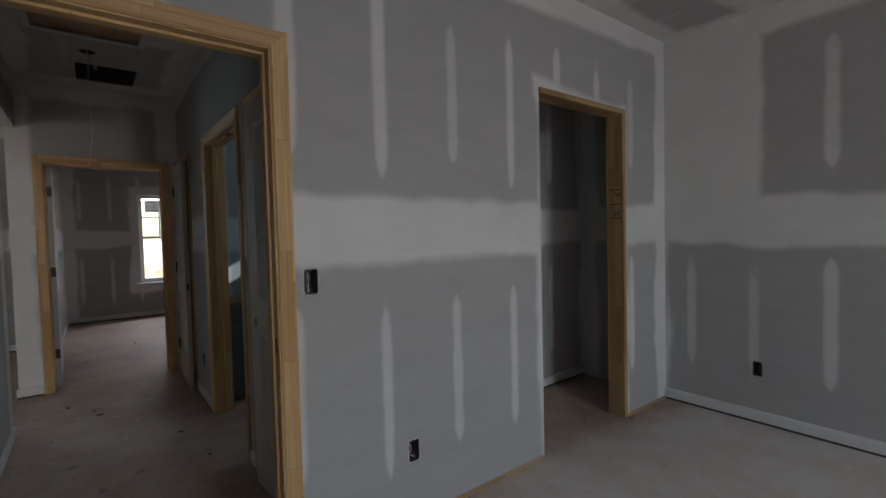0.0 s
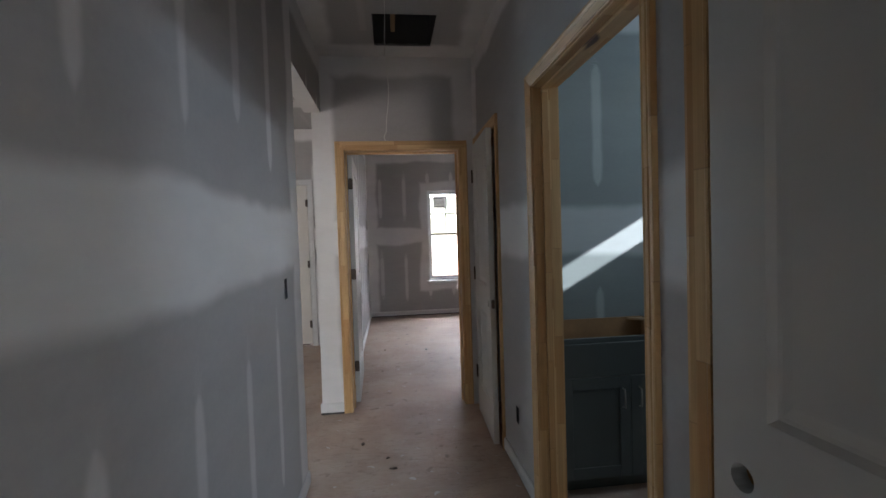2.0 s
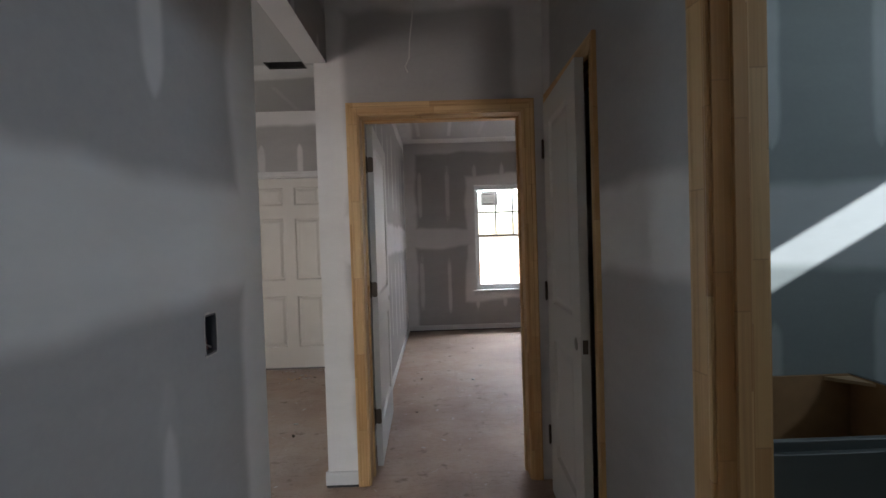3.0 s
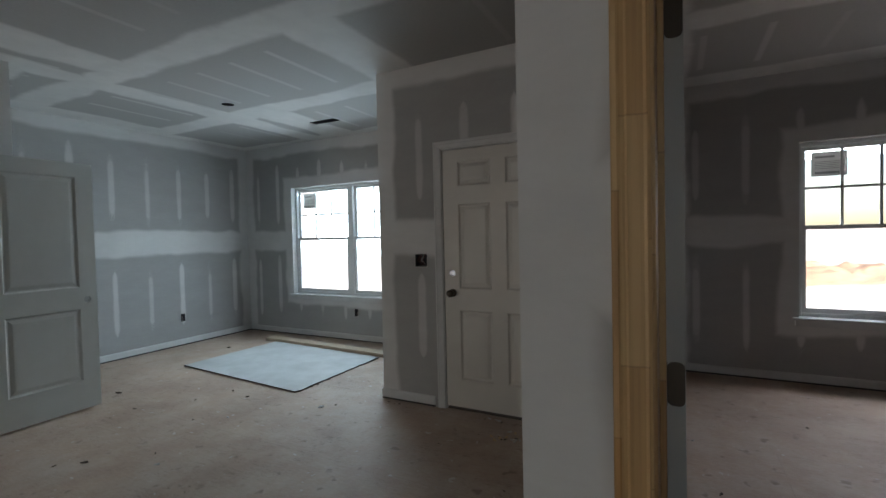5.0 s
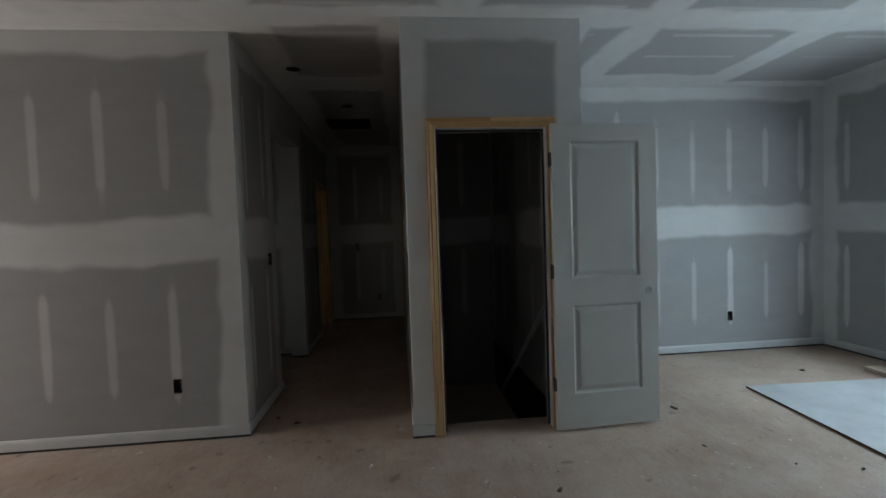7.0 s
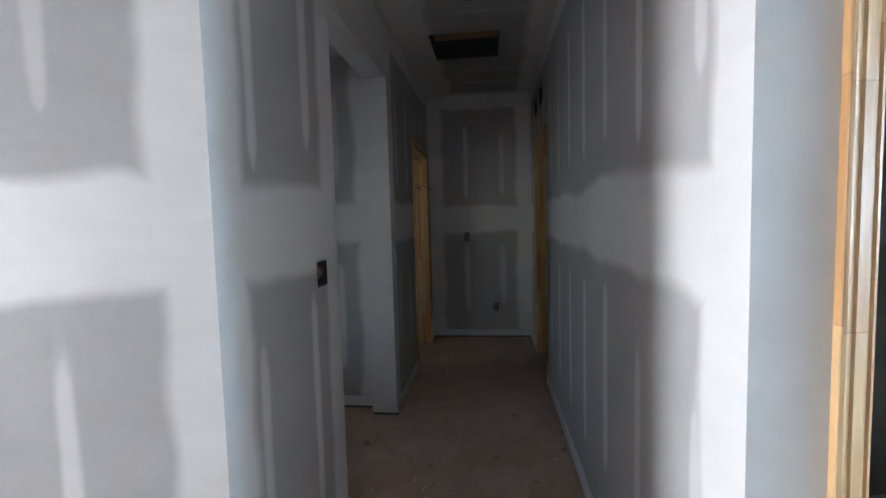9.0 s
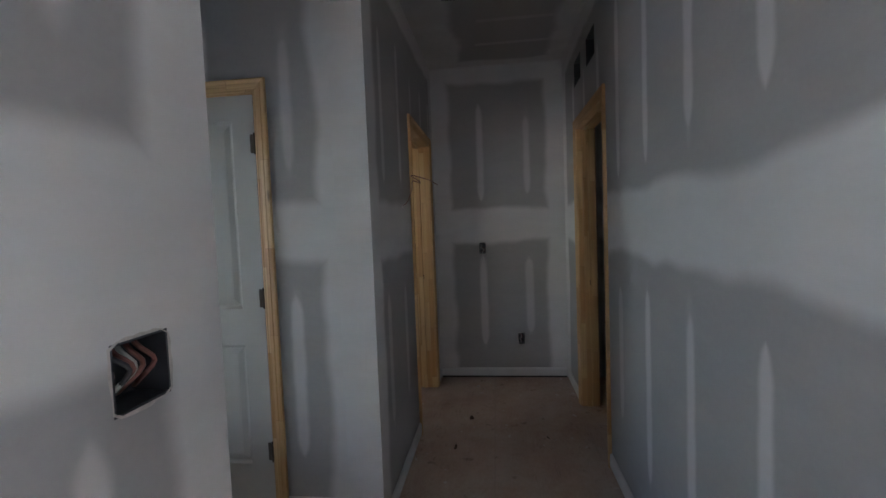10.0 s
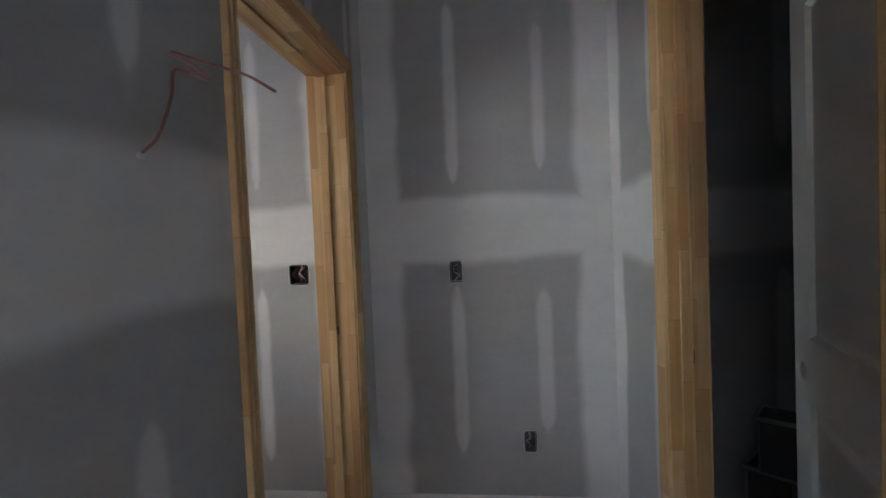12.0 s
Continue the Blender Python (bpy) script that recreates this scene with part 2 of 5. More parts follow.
def subfloor():
    g = Graph("subfloor")
    p = g.where()
    x, y, _ = g.split(p)
    chips = g.noise(g.stretch(p, (1, 2.2, 1)), 26.0, 3, 0.7)
    slow = g.noise(p, 0.7, 4, 0.6)
    mid = g.noise(p, 3.2, 5, 0.7)
    base = g.mix(g.span(chips, 0.3, 0.7), (0.43, 0.292, 0.212), (0.53, 0.378, 0.280))
    base = g.mix(g.span(slow, 0.38, 0.66), base, (0.33, 0.212, 0.148))
    dust = g.m('MULTIPLY', g.span(mid, 0.42, 0.72), g.span(slow, 0.75, 0.3))
    col = g.mix(g.m('MULTIPLY', dust, 0.5), base, (0.66, 0.59, 0.53))
    col = g.mix(g.span(mid, 0.25, 0.75, 0.03, 0.27), col, (0.64, 0.57, 0.51))
    # panel joints
    ky = g.m('DIVIDE', g.m('ADD', y, 0.35), 1.22)
    jy = g.m('MULTIPLY', g.m('SUBTRACT', 0.5, g.m('ABSOLUTE', g.m('SUBTRACT', g.m('FRACT', ky), 0.5))), 1.22)
    kx = g.m('DIVIDE', g.m('ADD', x, g.m('MULTIPLY', g.m('FLOOR', ky), 1.22)), 2.44)
    jx = g.m('MULTIPLY', g.m('SUBTRACT', 0.5, g.m('ABSOLUTE', g.m('SUBTRACT', g.m('FRACT', kx), 0.5))), 2.44)
    joint = g.m('MULTIPLY', g.span(g.m('MINIMUM', jx, jy), 0.006, 0.0), g.span(mid, 0.40, 0.52))
    col = g.mix(g.m('MULTIPLY', joint, 0.14), col, (0.09, 0.06, 0.045))
    scratch = g.noise(g.stretch(p, (1.0, 7.0, 1.0)), 2.1, 4, 0.7, 1.5)
    line = g.m('MULTIPLY', g.span(g.m('ABSOLUTE', g.m('SUBTRACT', scratch, 0.5)), 0.008, 0.0), g.span(slow, 0.40, 0.52))
    col = g.mix(g.m('MULTIPLY', line, 0.75), col, (0.13, 0.085, 0.06))
    spot = g.noise(p, 9.0, 2)
    col = g.mix(g.m('MULTIPLY', g.span(spot, 0.65, 0.73), 0.5), col, (0.12, 0.08, 0.06))
    spat = g.noise(p, 17.0, 2, 0.5, 0.5)
    col = g.mix(g.m('MULTIPLY', g.span(spat, 0.70, 0.74), 0.7), col, (0.66, 0.63, 0.60))
    sanded = g.m('MULTIPLY', g.span(g.m('ADD', y, g.m('MULTIPLY', slow, 1.2)), 2.75, 2.45), g.span(mid, 0.2, 0.8, 0.35, 0.85))
    sanded = g.m('MULTIPLY', sanded, g.span(x, -1.0, -0.7))
    col = g.mix(sanded, col, (0.66, 0.64, 0.61))
    return g.done(col, g.span(mid, 0.3, 0.7, 0.55, 0.8), chips, 0.2, 0.003)


def plain(name, color, rough=0.6, metal=0.0, vary=0.08, scale=9.0, bump=0.05):
    g = Graph(name)
    n = g.noise(g.where(), scale, 4, 0.6)
    f = g.noise(g.where(), scale * 12, 2)
    a, b = tuple(c * (1 - vary) for c in color), tuple(min(1, c * (1 + vary)) for c in color)
    return g.done(g.mix(g.span(n, 0.3, 0.7), a, b), g.span(n, 0.3, 0.7, max(0.05, rough - 0.07), min(1, rough + 0.07)), f, bump, 0.002, metal)


BOARD = wallboard("wallboard", (0.37, 0.36, 0.352), (0.66, 0.65, 0.635))
GREEN = wallboard("moisture_wallboard", (0.25, 0.285, 0.275), (0.50, 0.54, 0.53))
CEIL = ceiling_board("ceiling_wallboard", (0.40, 0.39, 0.38), (0.69, 0.68, 0.66))
PINE = pine("pine")
STUD = pine("stud_lumber", 0.62)
FLOOR = subfloor()
PRIMED = plain("primed_white_trim", (0.60, 0.60, 0.59), 0.5, vary=0.05)
DOORPAINT = plain("primed_door", (0.52, 0.515, 0.485), 0.45, vary=0.04, scale=3.0)
ENTRYPAINT = plain("entry_door_primer", (0.60, 0.57, 0.52), 0.4, vary=0.05, scale=2.0)
VINYL = plain("white_vinyl", (0.78, 0.80, 0.80), 0.35, vary=0.02)
BRONZE = plain("dark_bronze", (0.09, 0.07, 0.055), 0.4, 0.8)
BOXBLACK = plain("box_plastic_and_vent_shade", (0.035, 0.036, 0.042), 0.35)
DUCT = plain("duct_metal", (0.10, 0.10, 0.10), 0.5, 0.6)
# near-black that puts the shade of unlit cavities into the colour
CAVITYSHADE = plain("painted_cavity_shade", (0.06, 0.058, 0.055), 0.9)
VANITY = plain("vanity_paint", (0.085, 0.098, 0.094), 0.42, vary=0.05)
PLY = plain("brown_plywood", (0.36, 0.20, 0.09), 0.6, vary=0.18, scale=7.0)
NICKEL = plain("satin_nickel", (0.45, 0.44, 0.42), 0.3, 1.0)
COPPER = plain("copper_wire", (0.23, 0.105, 0.085), 0.5, 0.15)
WIREWHITE = plain("white_cable", (0.62, 0.61, 0.58), 0.5)
HATCH = plain("hatch_plywood", (0.40, 0.25, 0.15), 0.65, vary=0.12, scale=4.0)
LUMBER = plain("fresh_lumber", (0.50, 0.34, 0.19), 0.6, vary=0.15, scale=5.0)
PAPER = plain("sheet_paper", (0.50, 0.51, 0.51), 0.75, vary=0.12, scale=4.0)
STICKER = plain("window_sticker", (0.72, 0.72, 0.71), 0.6)
nt = STICKER.node_tree
tl, mx = nt.nodes.new("ShaderNodeBsdfTranslucent"), nt.nodes.new("ShaderNodeMixShader")
tl.inputs[0].default_value, mx.inputs[0].default_value = (0.42, 0.41, 0.39, 1), 0.6
nt.links.new(nt.nodes["Principled BSDF"].outputs[0], mx.inputs[1])
nt.links.new(tl.outputs[0], mx.inputs[2])
nt.links.new(mx.outputs[0], nt.nodes["Material Output"].inputs[0])
PRINT = plain("grey_print", (0.22, 0.22, 0.22), 0.6)
CRATE = plain("grey_crate_plastic", (0.10, 0.10, 0.105), 0.5)
CRATERIM = plain("pale_crate_rim", (0.42, 0.40, 0.38), 0.5)
PALEWOOD = plain("weathered_pale_board", (0.56, 0.45, 0.33), 0.65, vary=0.12, scale=6.0)
SKIM = plain("skim_coat", (0.60, 0.59, 0.575), 0.7, vary=0.06, scale=5.0)
TARP = plain("blue_grey_tarp", (0.10, 0.14, 0.19), 0.5, vary=0.25, scale=1.5)
STAKE = plain("orange_brown_lumber", (0.44, 0.24, 0.11), 0.7, vary=0.15, scale=4.0)
INK = plain("printed_ink", (0.05, 0.05, 0.055), 0.6)
SCRAP = plain("wallboard_scrap", (0.50, 0.47, 0.43), 0.8, vary=0.3, scale=20)
DARKBIT = plain("dark_debris_and_edge_shade", (0.10, 0.07, 0.05), 0.8, vary=0.3, scale=20)
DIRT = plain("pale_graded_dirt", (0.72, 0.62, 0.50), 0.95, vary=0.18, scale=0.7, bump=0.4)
CLAY = plain("orange_clay", (0.54, 0.34, 0.215), 0.95, vary=0.25, scale=2.5, bump=0.6)
SIDING = plain("pale_siding", (0.84, 0.84, 0.83), 0.6)
ROOFING = plain("grey_shingle", (0.46, 0.49, 0.52), 0.85, vary=0.12, scale=3.0)
glass = bpy.data.materials.new("window_glass")
glass.use_nodes = True
gb = glass.node_tree.nodes["Principled BSDF"]
gb.inputs["Transmission Weight"].default_value, gb.inputs["Roughness"].default_value, gb.inputs["IOR"].default_value = 1.0, 0.0, 1.45

# filters added in unseen window openings to weaken sun and sky
DIMPANE = bpy.data.materials.new("sun_dimming_pane")
DIMPANE.use_nodes = True
nt = DIMPANE.node_tree
tr = nt.nodes.new("ShaderNodeBsdfTransparent")
tr.inputs[0].default_value = (0.42, 0.45, 0.47, 1)
nt.links.new(tr.outputs[0], nt.nodes["Material Output"].inputs[0])
DIMPANE_WEAK = DIMPANE.copy()
DIMPANE_WEAK.name = "weak_sun_dimming_pane"
DIMPANE_WEAK.node_tree.nodes[tr.name].inputs[0].default_value = (0.56, 0.57, 0.57, 1)

# ---- mesh helpers ----
def box(bm, x0, y0, z0, x1, y1, z1):
    """A box from corner to corner. Returns its faces."""
    v = [bm.verts.new((x, y, z)) for z in (z0, z1) for x, y in ((x0, y0), (x1, y0), (x1, y1), (x0, y1))]
    return [bm.faces.new([v[i] for i in q]) for q in ((3, 2, 1, 0), (4, 5, 6, 7), (0, 1, 5, 4), (1, 2, 6, 5), (2, 3, 7, 6), (3, 0, 4, 7))]


def mesh(name, bm, material, parent=None, smooth=False):
    me = bpy.data.meshes.new(name)
    bmesh.ops.recalc_face_normals(bm, faces=bm.faces[:])
    bm.to_mesh(me)
    bm.free()
    me.materials.append(material)
    if smooth:
        for f in me.polygons:
            f.use_smooth = True
    ob = new(name, me)
    if parent is not None:
        ob.parent = parent
    return ob


def part(name, bm, material, parent, label="", smooth=False):
    return tagged(mesh(name, bm, material, parent, smooth), label)


def soften(bm, width=0.003, segments=1):
    bmesh.ops.bevel(bm, geom=bm.edges[:], offset=width, segments=segments, affect='EDGES', profile=0.5, clamp_overlap=True)


def boxpart(name, c, material, parent, label="", bevel=0.0):
    bm = bmesh.new()
    box(bm, *c)
    if bevel:
        soften(bm, bevel)
    wood_uv(bm)
    return part(name, bm, material, parent, label)


def wood_uv(bm):
    """u along the longest side, v across it."""
    if not bm.verts:
        return
    uv = bm.loops.layers.uv.get("uv") or bm.loops.layers.uv.new("uv")
    size = [max(v.co[i] for v in bm.verts) - min(v.co[i] for v in bm.verts) for i in range(3)]
    a = size.index(max(size))
    b, c = [i for i in range(3) if i != a]
    for f in bm.faces:
        for l in f.loops:
            l[uv].uv = (l.vert.co[a], l.vert.co[b] + l.vert.co[c])


def thing(name, m=None, label="", category="", group="", kind=""):
    ob = new(name)
    ob.matrix_world = m or Matrix()
    return tagged(ob, label, category, group, kind)


def cells(lo, hi, cuts):
    return sorted({lo, hi, *[c for c in cuts if lo < c < hi]})


def weld(bm):
    """Joins the cells of a wall or ceiling into one piece."""
    bmesh.ops.remove_doubles(bm, verts=bm.verts[:], dist=1e-5)
    bmesh.ops.delete(bm, geom=[e for e in bm.edges if not e.link_faces], context='EDGES')
    bmesh.ops.delete(bm, geom=[v for v in bm.verts if not v.link_faces], context='VERTS')


def wall(name, axis, face, back, a0, a1, material=None, holes=(), bead=(-99, -98, -99, -98), z0=0.0, z1=H, off=0.2, label="", start=None, length=None):
    """A wall along axis ('x' or 'y') between the planes face and back of the other axis. holes: (from, to, low, high[, side, depth]):
    an opening, or with side and depth a recess cut from 'face' or 'back'."""
    bm = bmesh.new()
    uv, wl = bm.loops.layers.uv.new("uv"), bm.loops.layers.uv.new("wl")
    o1, o2 = bm.loops.layers.uv.new("o1"), bm.loops.layers.uv.new("o2")
    us = cells(a0, a1, [h[i] for h in holes for i in (0, 1)])
    zs = cells(z0, z1, [h[i] for h in holes for i in (2, 3)])
    s, n = (a0 if start is None else start), (a1 - a0 if length is None else length)
    grid = {}
    for i, (ua, ub) in enumerate(zip(us, us[1:])):
        for j, (za, zb) in enumerate(zip(zs, zs[1:])):
            f, b, skip = face, back, False
            for h in holes:
                if h[0] <= (ua + ub) / 2 <= h[1] and h[2] <= (za + zb) / 2 <= h[3]:
                    if len(h) == 4:
                        skip = True
                    elif h[4] == 'face':
                        f = face + math.copysign(h[5], back - face)
                    else:
                        b = back + math.copysign(h[5], face - back)
            if not skip:
                grid[i, j] = (min(f, b), max(f, b), ua, ub, za, zb)
    near = ((0, -1, 0), (0, 1, 1), (-1, 0, 5), (1, 0, 3)) if axis == 'x' else ((0, -1, 0), (0, 1, 1), (-1, 0, 2), (1, 0, 4))
    for (i, j), (p, q, ua, ub, za, zb) in grid.items():
        fs = box(bm, ua, p, za, ub, q, zb) if axis == 'x' else box(bm, p, ua, za, q, ub, zb)
        inner = {k for di, dj, k in near if grid.get((i + di, j + dj), (0, 0))[:2] == (p, q)}
        for k, fc in enumerate(fs):
            if k in inner:
                bm.faces.remove(fc)
                continue
            fc.normal_update()
            flat = abs(fc.normal[1 if axis == 'x' else 0]) > 0.5
            for l in fc.loops:
                t = l.vert.co[0 if axis == 'x' else 1]
                l[uv].uv = (t - s, l.vert.co.z) if flat else (0.0, l.vert.co.z)
                l[wl].uv = (n, off) if flat else (0.0, off)
                l[o1].uv, l[o2].uv = (bead[0] - s, bead[1] - s), bead[2:]
    weld(bm)
    ob = mesh(name, bm, material or BOARD)
    return tagged(ob, label or "unpainted wallboard wall with taped joints", "wall", kind="structure")


def ceiling(name, x0, y0, x1, y1, holes=()):
    bm = bmesh.new()
    uv, wl = bm.loops.layers.uv.new("uv"), bm.loops.layers.uv.new("wl")
    xs = cells(x0, x1, [h[i] for h in holes for i in (0, 2)])
    ys = cells(y0, y1, [h[i] for h in holes for i in (1, 3)])
    grid = {}
    for i, (xa, xb) in enumerate(zip(xs, xs[1:])):
        for j, (ya, yb) in enumerate(zip(ys, ys[1:])):
            if not any(h[0] < (xa + xb) / 2 < h[2] and h[1] < (ya + yb) / 2 < h[3] for h in holes):
                grid[i, j] = (xa, xb, ya, yb)
    for (i, j), (xa, xb, ya, yb) in grid.items():
        fs = box(bm, xa, ya, H, xb, yb, H + 0.016)
        for di, dj, k in ((0, -1, 2), (1, 0, 3), (0, 1, 4), (-1, 0, 5)):
            if (i + di, j + dj) in grid:
                bm.faces.remove(fs[k])
    for h in holes:
        if len(h) == 5:      # a round hole in a square cell
            cx, cy, r = (h[0] + h[2]) / 2, (h[1] + h[3]) / 2, h[4]
            half, k = (h[2] - h[0]) / 2, 24
            for z in (H, H + 0.016):
                ring, rim = [], []
                for i in range(k):
                    a = 2 * math.pi * i / k
                    c, s = math.cos(a), math.sin(a)
                    e = half / max(abs(c), abs(s))
                    ring.append(bm.verts.new((cx + r * c, cy + r * s, z)))
                    rim.append(bm.verts.new((cx + e * c, cy + e * s, z)))
                for i in range(k):
                    bm.faces.new((ring[i], ring[(i + 1) % k], rim[(i + 1) % k], rim[i]))
    weld(bm)
    for f in bm.faces:
        for l in f.loops:
            l[uv].uv = (l.vert.co.x - x0, l.vert.co.y - y0)
            l[wl].uv = (x1 - x0, y1 - y0)
    return tagged(mesh(name, bm, CEIL), "unpainted wallboard ceiling with taped joints", "ceiling", kind="structure")


def baseboard(axis, plane, side, a0, a1):
    """A primed baseboard on a wall's plane; side +1 or -1: the way it stands out from the wall."""
    bm = bmesh.new()
    prof = [(0.0, 0.018), (0.013, 0.018), (0.013, 0.070), (0.010, 0.082), (0.005, 0.089), (0.0, 0.089)]
    ends = []
    for a in (a0, a1):
        ends.append([bm.verts.new((a, plane + side * d, z) if axis == 'x' else (plane + side * d, a, z)) for d, z in prof])
    k = len(prof)
    for i in range(k):
        bm.faces.new((ends[0][i], ends[0][(i + 1) % k], ends[1][(i + 1) % k], ends[1][i]))
    bm.faces.new(ends[0])
    bm.faces.new(ends[1][::-1])
    ob = tagged(mesh("baseboard", bm, PRIMED), "white primed baseboard along the wall", "baseboard", kind="structure")
    # dark strip that fills the gap and paints its shade
    p, q = sorted((plane + side * 0.0005, plane + side * 0.005))
    boxpart("gap_shade_strip", (a0 + 0.002, p, 0.0005, a1 - 0.002, q, 0.0175) if axis == 'x' else (p, a0 + 0.002, 0.0005, q, a1 - 0.002, 0.0175), CAVITYSHADE, ob, "strip painted dark as the shade under the baseboard")
    return ob


CASING = [(0.0, 0.0), (0.0, 0.008), (0.006, 0.0105), (0.011, 0.0085), (0.016, 0.010), (0.030, 0.0135), (0.036, 0.0155), (0.040, 0.0125),
          (0.046, 0.0145), (0.052, 0.0175), (0.060, 0.0175), (0.062, 0.015), (0.062, 0.0)]


def casing(parent, axis, plane, side, a0, a1, top, material, gap=0.006):
    """Three mitred lengths of moulded casing round an opening."""
    a0, a1, top = a0 - gap, a1 + gap, top + gap

    def at(a, d, z):
        return (a, plane + side * d, z) if axis == 'x' else (plane + side * d, a, z)

    for kind in ("casing_leg", "casing_leg", "casing_head"):
        bm = bmesh.new()
        uv = bm.loops.layers.uv.new("uv")
        low, high = [], []
        for w, d in CASING:
            if kind == "casing_head":
                low.append((bm.verts.new(at(a0 - w, d, top + w)), w, a0 - w))
                high.append((bm.verts.new(at(a1 + w, d, top + w)), w, a1 + w))
            else:
                e = a0 - w if not casing.right else a1 + w
                low.append((bm.verts.new(at(e, d, 0.003)), w, 0.0))
                high.append((bm.verts.new(at(e, d, top + w)), w, top + w))
        k = len(CASING)
        for i in range(k):
            j = (i + 1) % k
            f = bm.faces.new((low[i][0], low[j][0], high[j][0], high[i][0]))
            for l, (_, w, u) in zip(f.loops, (low[i], low[j], high[j], high[i])):
                l[uv].uv = (u, w)
        bm.faces.new([v for v, _, _ in low])
        bm.faces.new([v for v, _, _ in high][::-1])
        casing.right = not casing.right if kind == "casing_leg" else False
        part(kind, bm, material, parent)


casing.right = False


def jamb(parent, axis, f0, f1, a0, a1, top, material, stop=None):
    """Liner boards of an opening, flush with both wall faces; stop: where the stop strip starts, across the wall."""
    t = 0.019
    p, q = min(f0, f1) - 0.001, max(f0, f1) + 0.001

    def cb(a, b, c, d, z0, z1, name):
        boxpart(name, (a, c, z0, b, d, z1) if axis == 'x' else (c, a, z0, d, b, z1), material, parent, "", 0.0015)

    cb(a0 - t, a0, p, q, 0.002, top + t, "jamb_side")
    cb(a1, a1 + t, p, q, 0.002, top + t, "jamb_side")
    cb(a0, a1, p, q, top, top + t, "jamb_head")
    if stop is not None:
        s0, s1 = stop, stop + 0.034
        cb(a0, a0 + 0.011, s0, s1, 0.002, top, "door_stop")
        cb(a1 - 0.011, a1, s0, s1, 0.002, top, "door_stop")
        cb(a0 + 0.011, a1 - 0.011, s0, s1, top - 0.011, top, "door_stop")


def ring_cell(bm, x0, x1, z0, z1, cx, cz, r, y0, y1, k=16):
    """A square of a door's face on both sides with a round hole through it."""
    loops = []
    for y in (y0, y1):
        inner, outer = [], []
        for i in range(k):
            a = 2 * math.pi * (i + 0.5) / k
            c, s = math.cos(a), math.sin(a)
            e = 1e9
            if abs(c) > 1e-6:
                e = min(e, ((x1 if c > 0 else x0) - cx) / c)
            if abs(s) > 1e-6:
                e = min(e, ((z1 if s > 0 else z0) - cz) / s)
            inner.append(bm.verts.new((cx + r * c, y, cz + r * s)))
            outer.append(bm.verts.new((cx + e * c, y, cz + e * s)))
        for i in range(k):
            bm.faces.new((inner[i], inner[(i + 1) % k], outer[(i + 1) % k], outer[i]))
        for ex, ez in ((x0, z0), (x0, z1), (x1, z0), (x1, z1)):     # corners that the ring leaves open
            near = sorted(outer, key=lambda v: (v.co.x - ex) ** 2 + (v.co.z - ez) ** 2)[:2]
            bm.faces.new((near[0], near[1], bm.verts.new((ex, y, ez))))
        loops.append(inner)
    for i in range(k):
        bm.faces.new((loops[0][i], loops[0][(i + 1) % k], loops[1][(i + 1) % k], loops[1][i]))


def leaf(bm, w, h, columns, holes=(), t=0.035, raised=True):
    """A moulded door leaf from x 0 (hinges) to w, y 0 to -t. columns: (x0, x1, [(z0, z1), ...]) of panels; holes: (z, r) in the lock stile."""
    def quad(x0, x1, z0, z1, y):
        if x1 - x0 > 1e-6 and z1 - z0 > 1e-6:
            bm.faces.new([bm.verts.new(c) for c in ((x0, y, z0), (x1, y, z0), (x1, y, z1), (x0, y, z1))])

    def panel(x0, x1, z0, z1, y, s):
        steps = [(0.0, 0.0), (0.004, 0.004), (0.012, 0.0115), (0.020, 0.0125), (0.045, 0.0055), (0.052, 0.005)]
        rings = [[bm.verts.new(c) for c in ((x0 + i, y + s * d, z0 + i), (x1 - i, y + s * d, z0 + i), (x1 - i, y + s * d, z1 - i), (x0 + i, y + s * d, z1 - i))]
                 for i, d in steps]
        for a, b in zip(rings, rings[1:]):
            for i in range(4):
                bm.faces.new((a[i], a[(i + 1) % 4], b[(i + 1) % 4], b[i]))
        bm.faces.new(rings[-1])

    x = 0.0
    for y, s in ((0.0, -1), (-t, 1)):
        x = 0.0
        for x0, x1, rows in columns:
            quad(x, x0, 0, h, y)
            z = 0.0
            for z0, z1 in rows:
                quad(x0, x1, z, z0, y)
                panel(x0, x1, z0, z1, y, s)
                z = z1
            quad(x0, x1, z, h, y)
            x = x1
        if not holes:
            quad(x, w, 0, h, y)
        else:
            e = w - 0.025
            c = e - 0.09
            quad(x, c, 0, h, y)
            quad(e, w, 0, h, y)
            z = 0.0
            for hz, r in holes:
                quad(c, e, z, hz - 0.045, y)
                z = hz + 0.045
            quad(c, e, z, h, y)
    for hz, r in holes:
        e = w - 0.025
        ring_cell(bm, e - 0.09, e, hz - 0.045, hz + 0.045, e - 0.045, hz, r, 0.0, -t)
    for a, b in (((0, 0), (0, h)), ((w, 0), (w, h))):
        bm.faces.new([bm.verts.new(c) for c in ((a[0], 0, 0), (a[0], -t, 0), (a[0], -t, h), (a[0], 0, h))])
    for z in (0, h):
        bm.faces.new([bm.verts.new(c) for c in ((0, 0, z), (w, 0, z), (w, -t, z), (0, -t, z))])
    bmesh.ops.remove_doubles(bm, verts=bm.verts[:], dist=0.0002)


